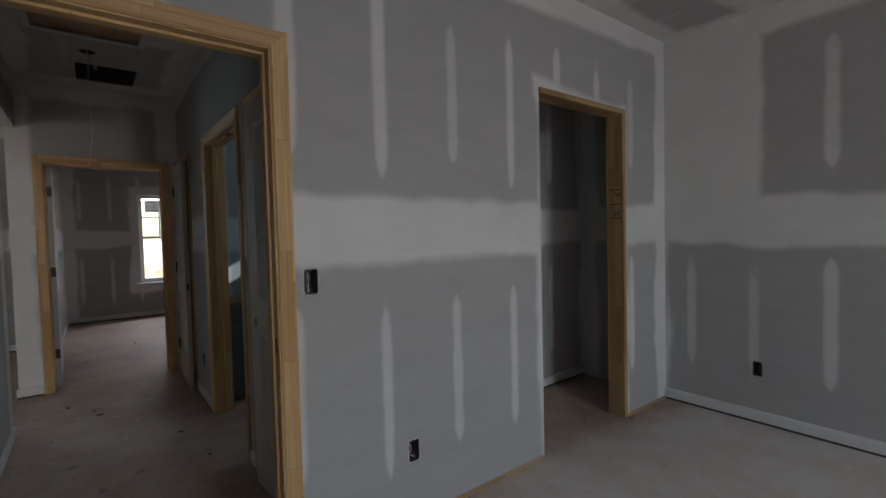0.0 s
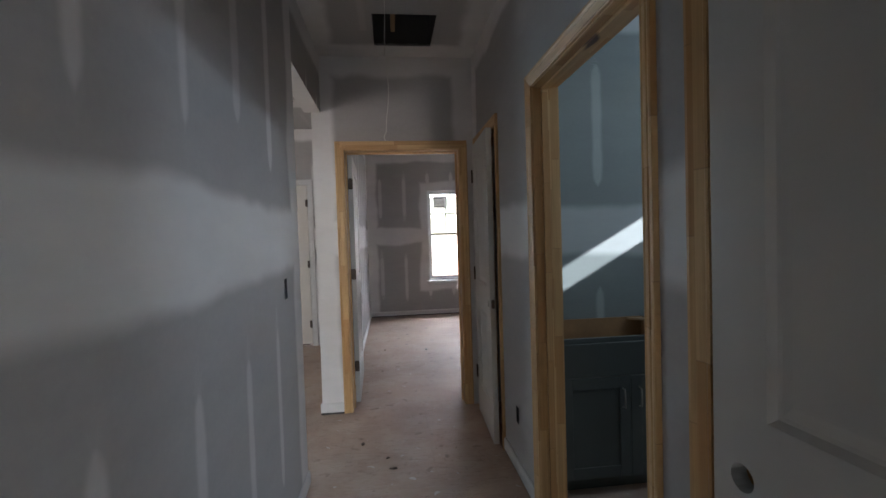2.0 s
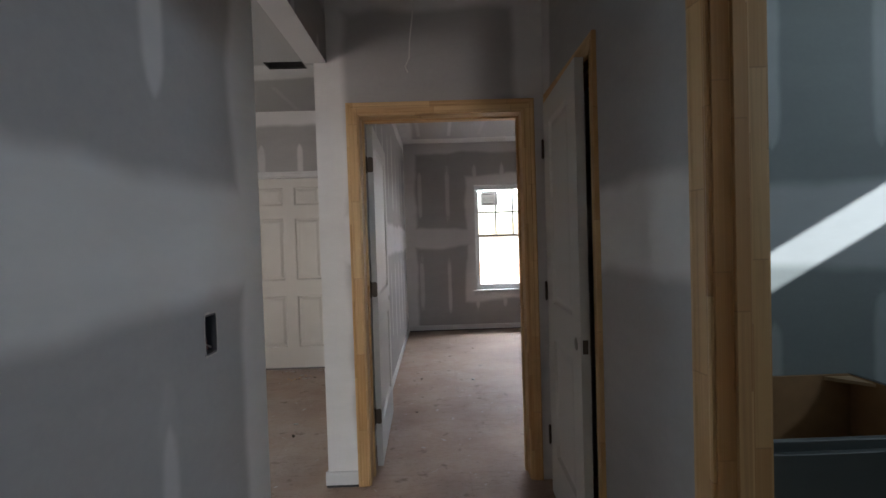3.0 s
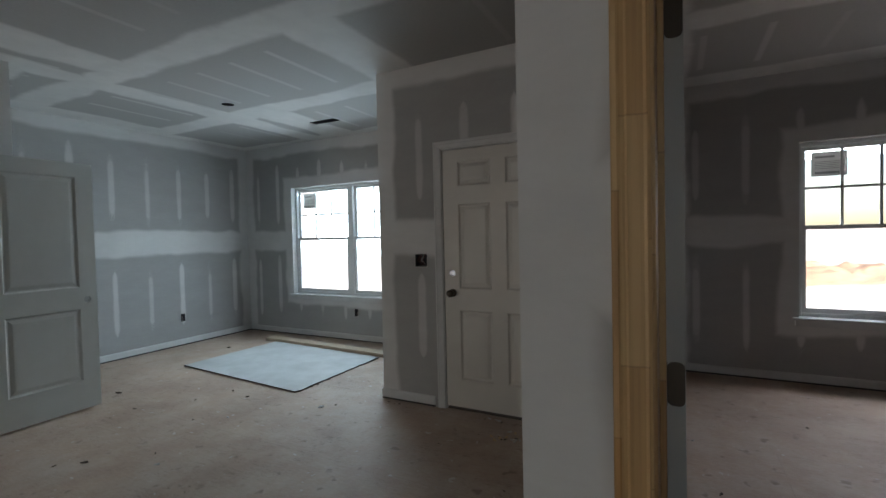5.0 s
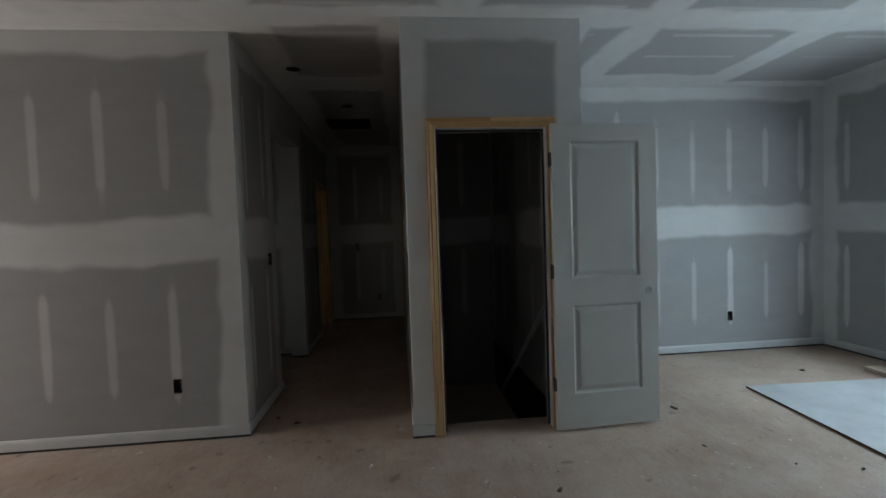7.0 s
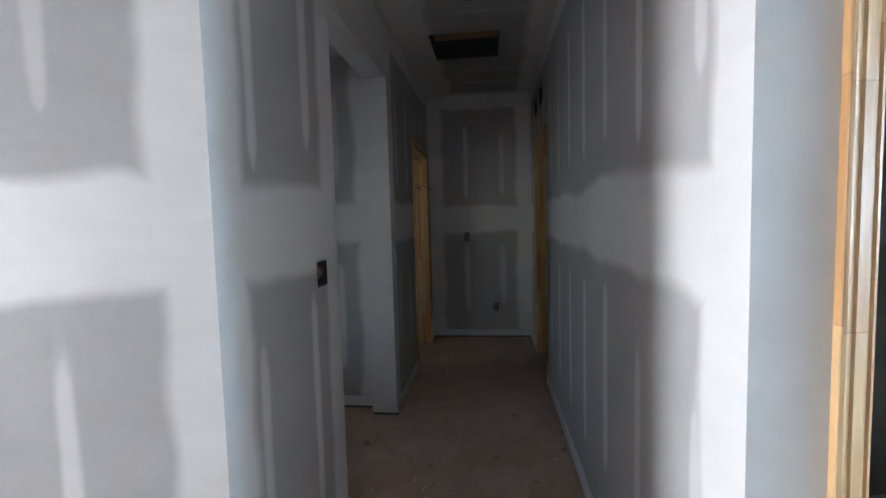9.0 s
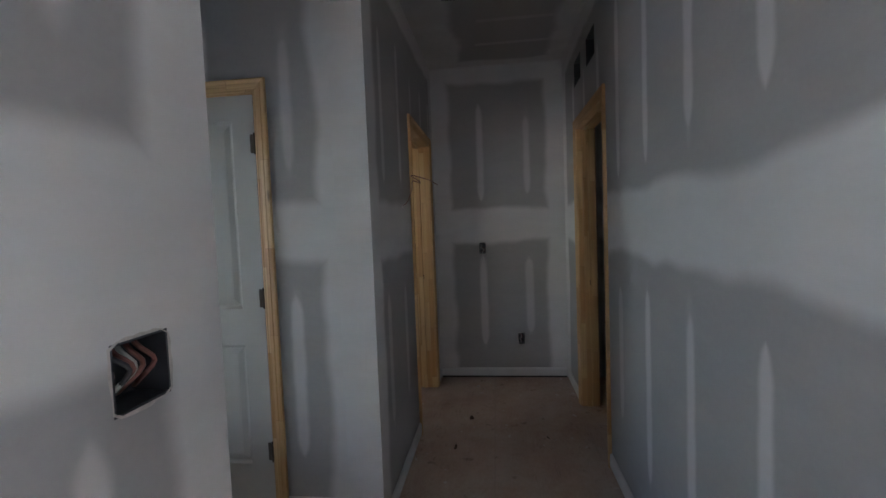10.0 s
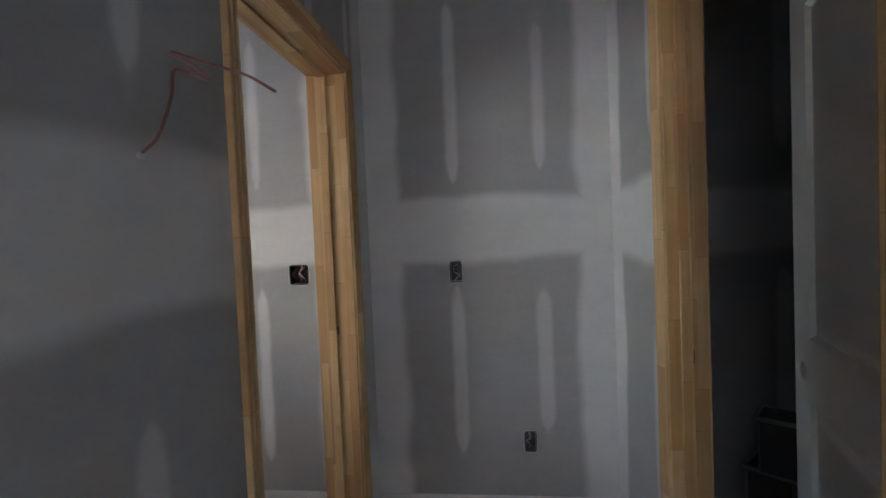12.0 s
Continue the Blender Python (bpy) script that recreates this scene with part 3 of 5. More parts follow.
def tube(bm, pts, r, k=8):
    """A round bar along points."""
    pts = [Vector(p) for p in pts]
    rings = []
    for i, p in enumerate(pts):
        d = (pts[min(i + 1, len(pts) - 1)] - pts[max(i - 1, 0)]).normalized()
        e = d.orthogonal().normalized() if not rings else (last - d * last.dot(d)).normalized()
        last = e
        f = d.cross(e)
        rings.append([bm.verts.new(p + r * (math.cos(2 * math.pi * j / k) * e + math.sin(2 * math.pi * j / k) * f)) for j in range(k)])
    for a, b in zip(rings, rings[1:]):
        for j in range(k):
            bm.faces.new((a[j], a[(j + 1) % k], b[(j + 1) % k], b[j]))
    bm.faces.new(rings[0][::-1])
    bm.faces.new(rings[-1])


def hinge(parent, x, y, z):
    bm = bmesh.new()
    tube(bm, [(x, y, z - 0.045), (x, y, z + 0.045)], 0.0075, 10)
    tube(bm, [(x, y, z - 0.051), (x, y, z + 0.051)], 0.0045, 8)
    box(bm, x - 0.001, y - 0.0075, z - 0.044, x + 0.024, y - 0.003, z + 0.044)
    part("hinge", bm, BRONZE, parent, "dark bronze hinge", True)


def hinge_plate(parent, z):
    """A hinge leaf with rounded corners let into the door's edge."""
    bm = bmesh.new()
    y0, y1, h, r = -0.034, -0.001, 0.045, 0.012
    ring = []
    for cy, cz, start in ((y1 - r, z + h - r, 0), (y0 + r, z + h - r, 90), (y0 + r, z - h + r, 180), (y1 - r, z - h + r, 270)):
        for k in range(5):
            g = radians(start + 22.5 * k)
            ring.append((cy + r * math.cos(g), cz + r * math.sin(g)))
    low, high = ([bm.verts.new((x, y, v)) for y, v in ring] for x in (0.0002, -0.0022))
    bm.faces.new(low)
    bm.faces.new(high[::-1])
    for i in range(len(ring)):
        j = (i + 1) % len(ring)
        bm.faces.new((low[i], low[j], high[j], high[i]))
    part("hinge_plate", bm, BRONZE, parent, "dark bronze hinge plate")


def room_door(name, m, w, label, hole=0.905, h=2.03, flip=False, columns=None, group="interior doors"):
    """A two-panel interior door, hung at m: x runs from the hinges along the leaf."""
    ob = thing(name, m, label, "door", group)
    bm = bmesh.new()
    cols = columns or [(0.125, w - 0.125, [(0.235, 0.83), (1.01, 1.915)])]
    leaf(bm, w, h, cols, [(hole, 0.027)])
    part("leaf", bm, DOORPAINT, ob)
    for z in (0.30, 1.06, 1.80):
        hinge(ob, -0.002, 0.006 if not flip else -0.041, z)
        hinge_plate(ob, z)
    bm = bmesh.new()
    box(bm, w - 0.001, -0.028, hole - 0.025, w + 0.0015, -0.007, hole + 0.03)
    part("latch_plate", bm, BRONZE, ob)
    return ob

# ---- structure ----
BOXES = []      # wall boxes to fill the recesses cut for them


def gang(axis, face, side, a, z, w=0.058, h=0.100):
    """A recess for an electrical box, and a note to build the box in it."""
    BOXES.append((axis, face, side, a, z, w, h))
    return (a - w / 2, a + w / 2, z - h / 2, z + h / 2)


def cut(axis, face, side, a, z, w=0.058, h=0.100, at='face'):
    return gang(axis, face, side, a, z, w, h) + (at, 0.068)


DOOR_H = 2.045
J = 0.019
# floor with the stair opening
bm = bmesh.new()
for c in ((-10.2, -4.2, 4.2, 5.30), (-10.2, 6.26, 4.2, 10.6), (-10.2, 5.30, -7.6, 6.26), (-5.16, 5.30, 4.2, 6.26)):
    box(bm, c[0], c[1], -0.12, c[2], c[3], 0.0)
tagged(mesh("floor", bm, FLOOR), "dusty wood-panel subfloor with compound spatters", "floor", kind="structure")

# starting room and its closet
wall("wall_start_north", 'x', 2.075, 2.195, -0.90, 3.29, off=0.77 + 0.90, bead=(1.945, 2.60, 0, 2.06), holes=[
    (-0.612 - J, 0.30 + J, 0, DOOR_H + J), (1.82, 2.73, 0, 2.175),
    cut('x', 2.075, -1, 0.434, 1.168), cut('x', 2.075, -1, 0.899, 0.342)])
wall("wall_start_east", 'y', 3.29, 3.45, -3.5, 2.195, off=0.1, bead=(1.60, 2.30, 1.60, 2.80), holes=[cut('y', 3.29, -1, 1.45, 0.372)])
wall("wall_start_west", 'y', -0.90, -1.02, -3.5, 2.075)
# window opening out of view, its place assumed
wall("wall_start_south", 'x', -3.5, -3.64, -1.02, 3.45, holes=[(0.4, 1.9, 0.7, 2.2)])
wall("wall_closet_back", 'x', 2.86, 2.92, 0.70, 3.45, off=0.15)
wall("wall_closet_west", 'y', 1.30, 1.24, 2.195, 2.86)
wall("wall_closet_east", 'y', 3.33, 3.45, 2.195, 2.86)
wall("wall_linen_back", 'y', 1.10, 1.16, 2.195, 2.86)

# entrance hall
wall("wall_hall_west", 'y', -0.72, -0.84, 2.195, 4.63, off=0.28, holes=[cut('y', -0.72, 1, 4.286, 1.141)])
wall("wall_hall_header", 'y', -0.72, -0.84, 4.63, 5.65, z0=2.337, start=0, length=8)
wall("wall_hall_east", 'y', 0.46, 0.58, 2.195, 5.65, off=-9, holes=[
    (2.25 - J, 2.955 + J, 0, DOOR_H + J), (3.22 - J, 4.14 + J, 0, DOOR_H + J), (4.90 - J, 5.52 + J, 0, DOOR_H + J),
    cut('y', 0.46, -1, 4.538, 0.344)])
wall("wall_hall_end", 'x', 5.65, 5.83, -0.79, 0.46, off=-9, length=1.25, holes=[(-0.555 - J, 0.335 + J, 0, DOOR_H + J)])
wall("wall_bedroom_south", 'x', 5.83, 5.65, 0.46, 3.20)
# bedroom
wall("wall_bedroom_west", 'y', -0.60, -0.79, 5.83, 9.84, off=0.1)
wall("wall_bedroom_north", 'x', 9.84, 10.0, -0.78, 3.20, off=0.22, start=-0.60, length=3.80, bead=(0.42, 2.25, 0.59, 2.14), holes=[(0.42, 2.25, 0.59, 2.14)])
wall("wall_bedroom_east", 'y', 3.20, 3.32, 5.65, 10.0)
# linen and hall closets, bathroom
wall("wall_bath_south", 'x', 2.98, 2.92, 0.58, 3.0, GREEN)
wall("wall_bath_north", 'x', 4.80, 4.87, 0.58, 3.0, GREEN, off=0.1, length=1.55)
# unseen window opening, placed so that the sun patch falls right
wall("wall_bath_east", 'y', 3.0, 3.16, 2.92, 4.87, GREEN, holes=[(3.03, 3.96, 2.205, 2.44)])
bm = bmesh.new()
box(bm, 3.06, 3.03, 2.205, 3.066, 3.96, 2.44)
tagged(mesh("window_3", bm, DIMPANE), "small high bathroom window out of view, pane added to dim the sun", "window", kind="structure")
wall("wall_hall_closet_back", 'y', 1.30, 1.36, 4.87, 5.65)
# entry and living room
wall("wall_entry", 'x', 8.015, 8.16, -2.79, -0.78, off=1.62, holes=[(-2.18 - 0.03, -1.262 + 0.03, 0, 2.075), cut('x', 8.015, -1, -2.389, 1.19, 0.112, 0.104)])
wall("wall_partition", 'y', -2.79, -2.67, 8.16, 9.66)
wall("wall_living_north", 'x', 9.66, 9.82, -6.56, -2.67, off=0.25, start=-6.437, length=3.65, bead=(-5.51, -3.49, 0.60, 2.13), holes=[(-5.51, -3.49, 0.60, 2.13), cut('x', 9.66, -1, -4.381, 0.381)])
wall("wall_living_west", 'y', -6.437, -6.56, 6.26, 9.66, off=0.17, start=6.38, length=3.28, holes=[cut('y', -6.437, 1, 8.572, 0.372)])
wall("wall_stair_front", 'y', -4.977, -5.097, 5.18, 6.38, off=-9, holes=[(5.385 - J, 6.125 + J, 0, DOOR_H + J)])
wall("wall_stair_side", 'x', 6.38, 6.26, -6.437, -5.097)
# stair well walls below the floor: the well's darkness is painted on
wall("wall_stair_inner", 'x', 6.26, 6.30, -7.6, -5.097, CAVITYSHADE, z0=-2.7, z1=6.26 - 6.26)
wall("wall_stair_inner_south", 'x', 5.30, 5.26, -7.6, -5.097, CAVITYSHADE, z0=-2.7, z1=-0.12)
wall("wall_stair_end", 'y', -7.6, -7.52, 5.30, 7.3, z0=-2.7)
wall("wall_stair_upper", 'x', 6.26, 6.32, -7.52, -6.437)
# rear hall
wall("wall_kitchen_west", 'y', -5.21, -5.33, 0.50, 4.035, off=0.24, holes=[cut('y', -5.21, 1, 3.584, 0.381)])
# unseen opening added for the kitchen fill, kept narrow to shape its light
wall("wall_kitchen_south", 'x', 0.50, 0.36, -5.33, -1.02, holes=[(-5.12, -4.35, 0.05, 2.1)])
wall("wall_kitchen_east", 'y', -1.02, -0.90, 0.36, 2.195)
wall("wall_rear_hall_south", 'x', 4.035, 3.875, -6.13, -5.33, bead=(-7.247, -6.13, 0, 2.37), off=0.30, length=0.92, holes=[cut('x', 4.035, 1, -5.927, 1.189, 0.112, 0.106)])
wall("wall_rear_hall_header", 'x', 4.035, 3.875, -7.247, -6.13, z0=2.37, start=0, length=0.0)
wall("wall_rear_hall_south_far", 'x', 4.035, 3.875, -9.36, -7.247, bead=(-7.247, -6.13, 0, 2.37), off=0.22, holes=[(-9.087 - J, -8.272 + J, 0, DOOR_H + J)])
wall("wall_rear_hall_north", 'x', 5.18, 5.30, -9.36, -5.097, off=0.12, length=4.38, holes=[
    (-8.714 - J, -7.916 + J, 0, DOOR_H + J), (-8.77, -8.525, 2.355, 2.53), (-8.33, -8.085, 2.355, 2.53)])
wall("wall_rear_hall_end", 'y', -9.36, -9.48, 3.915, 5.30, off=0.42, start=4.035, length=1.145, holes=[
    cut('y', -9.36, 1, 4.452, 1.170), cut('y', -9.36, 1, 4.775, 0.352)])
wall("wall_side_room_west", 'y', -9.36, -9.48, 1.80, 3.915, off=0.05, holes=[cut('y', -9.36, 1, 3.672, 1.180, 0.10, 0.10)])
wall("wall_alcove_west", 'y', -7.36, -7.52, 2.30, 3.915, off=0.1, holes=[(2.845 - J, 3.457 + J, 0, DOOR_H + J)])
wall("wall_alcove_east", 'y', -6.01, -5.89, 2.30, 3.915)
# unseen openings added in both south walls to let light in
wall("wall_alcove_south", 'x', 2.30, 2.18, -7.52, -5.89, holes=[(-7.1, -6.3, 0.6, 1.95)])
wall("wall_side_room_south", 'x', 1.80, 1.68, -9.48, -7.40, holes=[(-8.12, -7.56, 0.9, 2.1)])
for nm, c, pane in (("added_window_alcove", (-7.1, 2.235, 0.6, -6.3, 2.241, 1.95), DIMPANE), ("added_window_side_room", (-8.12, 1.735, 0.9, -7.56, 1.741, 2.1), DIMPANE_WEAK)):
    bm = bmesh.new()
    box(bm, *c)
    tagged(mesh(nm, bm, pane), "added light-dimming pane in an unseen window opening", "window", kind="structure")
wall("wall_side_room_east", 'y', -7.52, -7.40, 1.80, 2.30)
wall("wall_back_room_north", 'x', 7.20, 7.32, -9.48, -7.52)
wall("wall_back_room_west", 'y', -9.36, -9.48, 5.30, 7.20)

# ceilings
def sq(x, y, r):
    return (x - r - 0.03, y - r - 0.03, x + r + 0.03, y + r + 0.03, r)


CANS = [(-0.21, 4.68), (-4.566, 7.936), (-1.75, 6.885), (-5.93, 4.30), (-7.05, 4.62)]
HALL_VENT = (-0.29, 4.97, 0.12, 5.445)
LIVING_VENT = (-4.40, 8.90, -4.03, 9.02)
FOYER_VENT = (-1.45, 6.70, -1.15, 6.85)
BED_VENT = (0.90, 8.77, 1.15, 8.88)
REAR_VENT = (-8.16, 4.29, -7.60, 4.82)
HATCH_AT = (-0.53, 2.95, 0.115, 4.36)
ceiling("ceiling_start", -0.90, -3.5, 3.33, 2.075)
ceiling("ceiling_closet", 0.58, 2.195, 3.33, 2.86)
ceiling("ceiling_hall", -0.72, 2.195, 0.46, 5.65, [HALL_VENT, HATCH_AT, sq(*CANS[0], 0.052)])
ceiling("ceiling_bedroom", -0.60, 5.83, 3.20, 9.84, [BED_VENT])
ceiling("ceiling_bath", 0.58, 2.98, 3.0, 4.80)
ceiling("ceiling_hall_closet", 0.58, 4.87, 1.30, 5.65)
ceiling("ceiling_living", -4.977, 0.50, -0.78, 9.66, [LIVING_VENT, FOYER_VENT, sq(*CANS[1], 0.06), sq(*CANS[2], 0.06)])
ceiling("ceiling_kitchen_edge", -5.21, 0.50, -4.9775, 4.035)
ceiling("ceiling_living_west", -6.437, 6.38, -4.9775, 9.66)
ceiling("ceiling_rear_hall", -9.36, 4.035, -4.9775, 5.18, [REAR_VENT, sq(*CANS[3], 0.06), sq(*CANS[4], 0.06)])
ceiling("ceiling_stair", -7.52, 5.30, -5.097, 6.26)
ceiling("ceiling_alcove", -7.36, 2.30, -6.01, 3.915)
ceiling("ceiling_side_room", -9.36, 1.80, -7.52, 3.915)
ceiling("ceiling_back_room", -9.36, 5.30, -7.60, 7.20)
# unseen deck and edge boards, added to keep daylight off the ceiling holes
bm = bmesh.new()
box(bm, -10.2, -4.2, H + 0.75, 3.5, 10.25, H + 0.95)
tagged(mesh("attic_light_block", bm, LUMBER), "unseen wooden deck added over the ceilings to block sun and sky", "roof", kind="structure")
bm = bmesh.new()
for c in ((-10.2, -4.2, 3.5, -4.0), (-10.2, 10.05, 3.5, 10.25), (-10.2, -4.0, -10.0, 10.05), (3.3, -4.0, 3.5, 10.05)):
    box(bm, c[0], c[1], H + 0.02, c[2], c[3], H + 0.75)
tagged(mesh("attic_edge_light_block", bm, LUMBER), "unseen wooden boards added to close the attic edge to light", "wall", kind="structure")

# baseboards
for b in (('y', 3.29, -1, -3.5, 2.075), ('y', -0.72, 1, 2.195, 4.63), ('y', 0.46, -1, 4.21, 4.83),
          ('y', 0.46, -1, 3.03, 3.15), ('x', 5.65, -1, -0.803, -0.61), ('y', -0.79, -1, 5.65, 8.0), ('y', -0.60, 1, 5.90, 9.84), ('x', 9.84, -1, -0.587, 3.20),
          ('x', 8.015, -1, -2.79, -2.285), ('x', 8.015, -1, -1.165, -0.79), ('x', 9.66, -1, -6.424, -2.79), ('y', -6.437, 1, 6.38, 9.66), ('y', -2.79, -1, 8.0, 9.66),
          ('y', -4.977, 1, 5.167, 5.315), ('y', -4.977, 1, 6.20, 6.393), ('x', 6.38, 1, -6.437, -4.977), ('y', -5.21, 1, 0.5, 4.048), ('x', 4.035, 1, -6.143, -5.21),
          ('y', -6.13, -1, 3.86, 4.048), ('y', -7.247, 1, 3.86, 4.048), ('x', 4.035, 1, -8.202, -7.234), ('x', 4.035, 1, -9.347, -9.157), ('x', 5.18, -1, -7.846, -4.977),
          ('x', 5.18, -1, -9.347, -8.784), ('y', -9.36, 1, 4.048, 5.167), ('y', -7.36, 1, 3.527, 3.915), ('y', -9.36, 1, 1.80, 3.915), ('x', 2.86, -1, 1.30, 3.33),
          ('x', 4.80, -1, 1.37, 3.0), ('y', -0.84, -1, 2.195, 4.63)):
    baseboard(*b)


# raw bottom plate under the wallboard of the starting room
for a0, a1 in ((0.375, 1.815), (2.735, 3.285)):
    bm = bmesh.new()
    box(bm, a0, 2.0715, 0.001, a1, 2.0745, 0.024)
    wood_uv(bm)
    tagged(mesh("trim", bm, STUD), "raw wooden bottom plate along the floor", "trim", kind="structure")
# piece of new board, skimmed over, under the bedroom window
ob = thing("wall_patch", None, "pale skimmed patch of wallboard under the window", "wall patch")
bm = bmesh.new()
box(bm, 1.29, 9.8375, 0.092, 2.06, 9.8395, 0.505)
part("skim", bm, SKIM, ob)
# no holes are cut: flat dark discs paint their shade
for x, z, r in ((1.708, 0.352, 0.009), (1.722, 0.285, 0.022)):
    bm = bmesh.new()
    tube(bm, [(x, 9.8365, z), (x, 9.8374, z)], r, 10)
    part("hole", bm, CAVITYSHADE, ob, "small disc painted dark as the shade in a hole")

# ---- doorways: jambs and casings ----
def doorway(name, axis, f0, f1, a0, a1, sides, stop=None, label="", material=None, top=DOOR_H):
    """Pine-lined doorway; sides: (plane, way out) of each casing."""
    ob = thing(name, None, label or "clear pine door jamb and moulded casing, unpainted", "door frame", kind="structure")
    jamb(ob, axis, f0, f1, a0, a1, top, material or PINE, stop)
    for plane, way in sides:
        casing(ob, axis, plane, way, a0, a1, top, material or PINE)
    return ob


doorway("door_frame_start", 'x', 2.075, 2.195, -0.612, 0.30, [(2.075, -1), (2.195, 1)], 2.115)
doorway("door_frame_linen", 'y', 0.46, 0.58, 2.25, 2.955, [(0.46, -1)], 0.50)
doorway("door_frame_bath", 'y', 0.46, 0.58, 3.22, 4.14, [(0.46, -1), (0.58, 1)], 0.50)
doorway("door_frame_hall_closet", 'y', 0.46, 0.58, 4.90, 5.52, [(0.46, -1)], 0.50)
doorway("door_frame_bedroom", 'x', 5.65, 5.83, -0.555, 0.335, [(5.65, -1), (5.83, 1)], 5.745)
ob = thing("door_frame_stair", None, "white primed jamb with black weatherstrip and pine casing", "door frame", kind="structure")
jamb(ob, 'y', -4.977, -5.097, 5.385, 6.125, DOOR_H, PRIMED, -5.062)
casing(ob, 'y', -4.977, 1, 5.385, 6.125, DOOR_H, PINE)
for c in ((-5.028, 5.386, 0.01, -5.016, 5.400, DOOR_H - 0.001), (-5.028, 6.110, 0.01, -5.016, 6.124, DOOR_H - 0.001), (-5.028, 5.400, DOOR_H - 0.015, -5.016, 6.110, DOOR_H - 0.001)):
    boxpart("weatherstrip", c, BOXBLACK, ob, "black rubber weatherstrip")
doorway("door_frame_alcove", 'y', -7.36, -7.52, 2.845, 3.457, [(-7.36, 1)], -7.475)
doorway("door_frame_side_room", 'x', 4.035, 3.875, -9.087, -8.272, [(4.035, 1), (3.875, -1)], 3.92)
doorway("door_frame_back_room", 'x', 5.18, 5.30, -8.714, -7.916, [(5.18, -1), (5.30, 1)], 5.215)
# rough opening of the starting room's closet: bare lumber on the far side and the head
ob = thing("closet_frame", None, "bare lumber lining one side of a closet opening", "door frame", kind="structure")
boxpart("jamb_side", (2.692, 2.070, 0.002, 2.729, 2.200, 2.174), STUD, ob, "", 0.002)
boxpart("jamb_head", (1.823, 2.070, 2.140, 2.691, 2.200, 2.174), STUD, ob, "", 0.002)

# ---- doors ----
room_door("start_room_door", pose(-0.604, 2.062, 0.012, 0, 0, -92), 0.90, "white primed two-panel door standing open into the room", flip=True)
room_door("linen_door", pose(0.458, 2.255, 0.012, 0, 0, 93.0), 0.662, "white primed two-panel closet door, slightly ajar", hole=0.885)
room_door("hall_closet_door", pose(0.458, 5.515, 0.012, 0, 0, -92.2), 0.612, "white primed narrow closet door, slightly ajar", flip=True)
room_door("bedroom_door", pose(-0.546, 5.848, 0.012, 0, 0, 91.5), 0.86, "white primed two-panel door standing open into the bedroom")
room_door("stair_door", pose(-4.918, 6.13, 0.02, 0, 0, 92.5), 0.735, "grey-white primed two-panel door swung wide open")
room_door("alcove_door", pose(-7.363, 3.454, 0.012, 0, 0, -90), 0.606, "closed white primed two-panel closet door",
          columns=[(0.11, 0.494, [(0.235, 0.83), (1.01, 1.915)])])
room_door("back_room_door", pose(-7.921, 5.296, 0.012, 0, 0, 163), 0.785, "white primed two-panel door, half open", flip=True)

# entry door
ob = thing("entry_door", pose(-1.264, 8.020, 0.03, 0, 0, 180), "closed cream-primed six-panel entry door without its lock", "door")
bm = bmesh.new()
rows = [(0.22, 0.77), (0.94, 1.60), (1.74, 1.93)]
leaf(bm, 0.914, 2.025, [(0.125, 0.395, rows), (0.515, 0.785, rows)], [(0.905, 0.02), (1.06, 0.027)], 0.044)
part("leaf", bm, ENTRYPAINT, ob)
for z in (0.25, 1.02, 1.80):
    hinge(ob, -0.002, 0.004, z)
bm = bmesh.new()
bmesh.ops.create_uvsphere(bm, u_segments=16, v_segments=10, radius=0.029, matrix=Matrix.Translation((0.844, 0.058, 0.905)) @ Matrix.Diagonal((1, 0.72, 1, 1)))
tube(bm, [(0.844, 0.0, 0.905), (0.844, 0.006, 0.905)], 0.032, 20)
tube(bm, [(0.844, 0.0, 0.905), (0.844, 0.05, 0.905)], 0.012, 12)
part("knob", bm, BRONZE, ob, "dark bronze door knob", True)
bm = bmesh.new()
box(bm, 0.03, -0.05, -0.018, 0.90, 0.012, -0.004)
part("threshold", bm, BRONZE, ob, "dark threshold strip")
ob = thing("door_frame_entry", None, "white primed frame and casing of the entry door", "door frame", kind="structure")
jamb(ob, 'x', 8.015, 8.16, -2.184, -1.258, 2.060, PRIMED, 8.070)
casing(ob, 'x', 8.015, -1, -2.184, -1.258, 2.060, PRIMED)


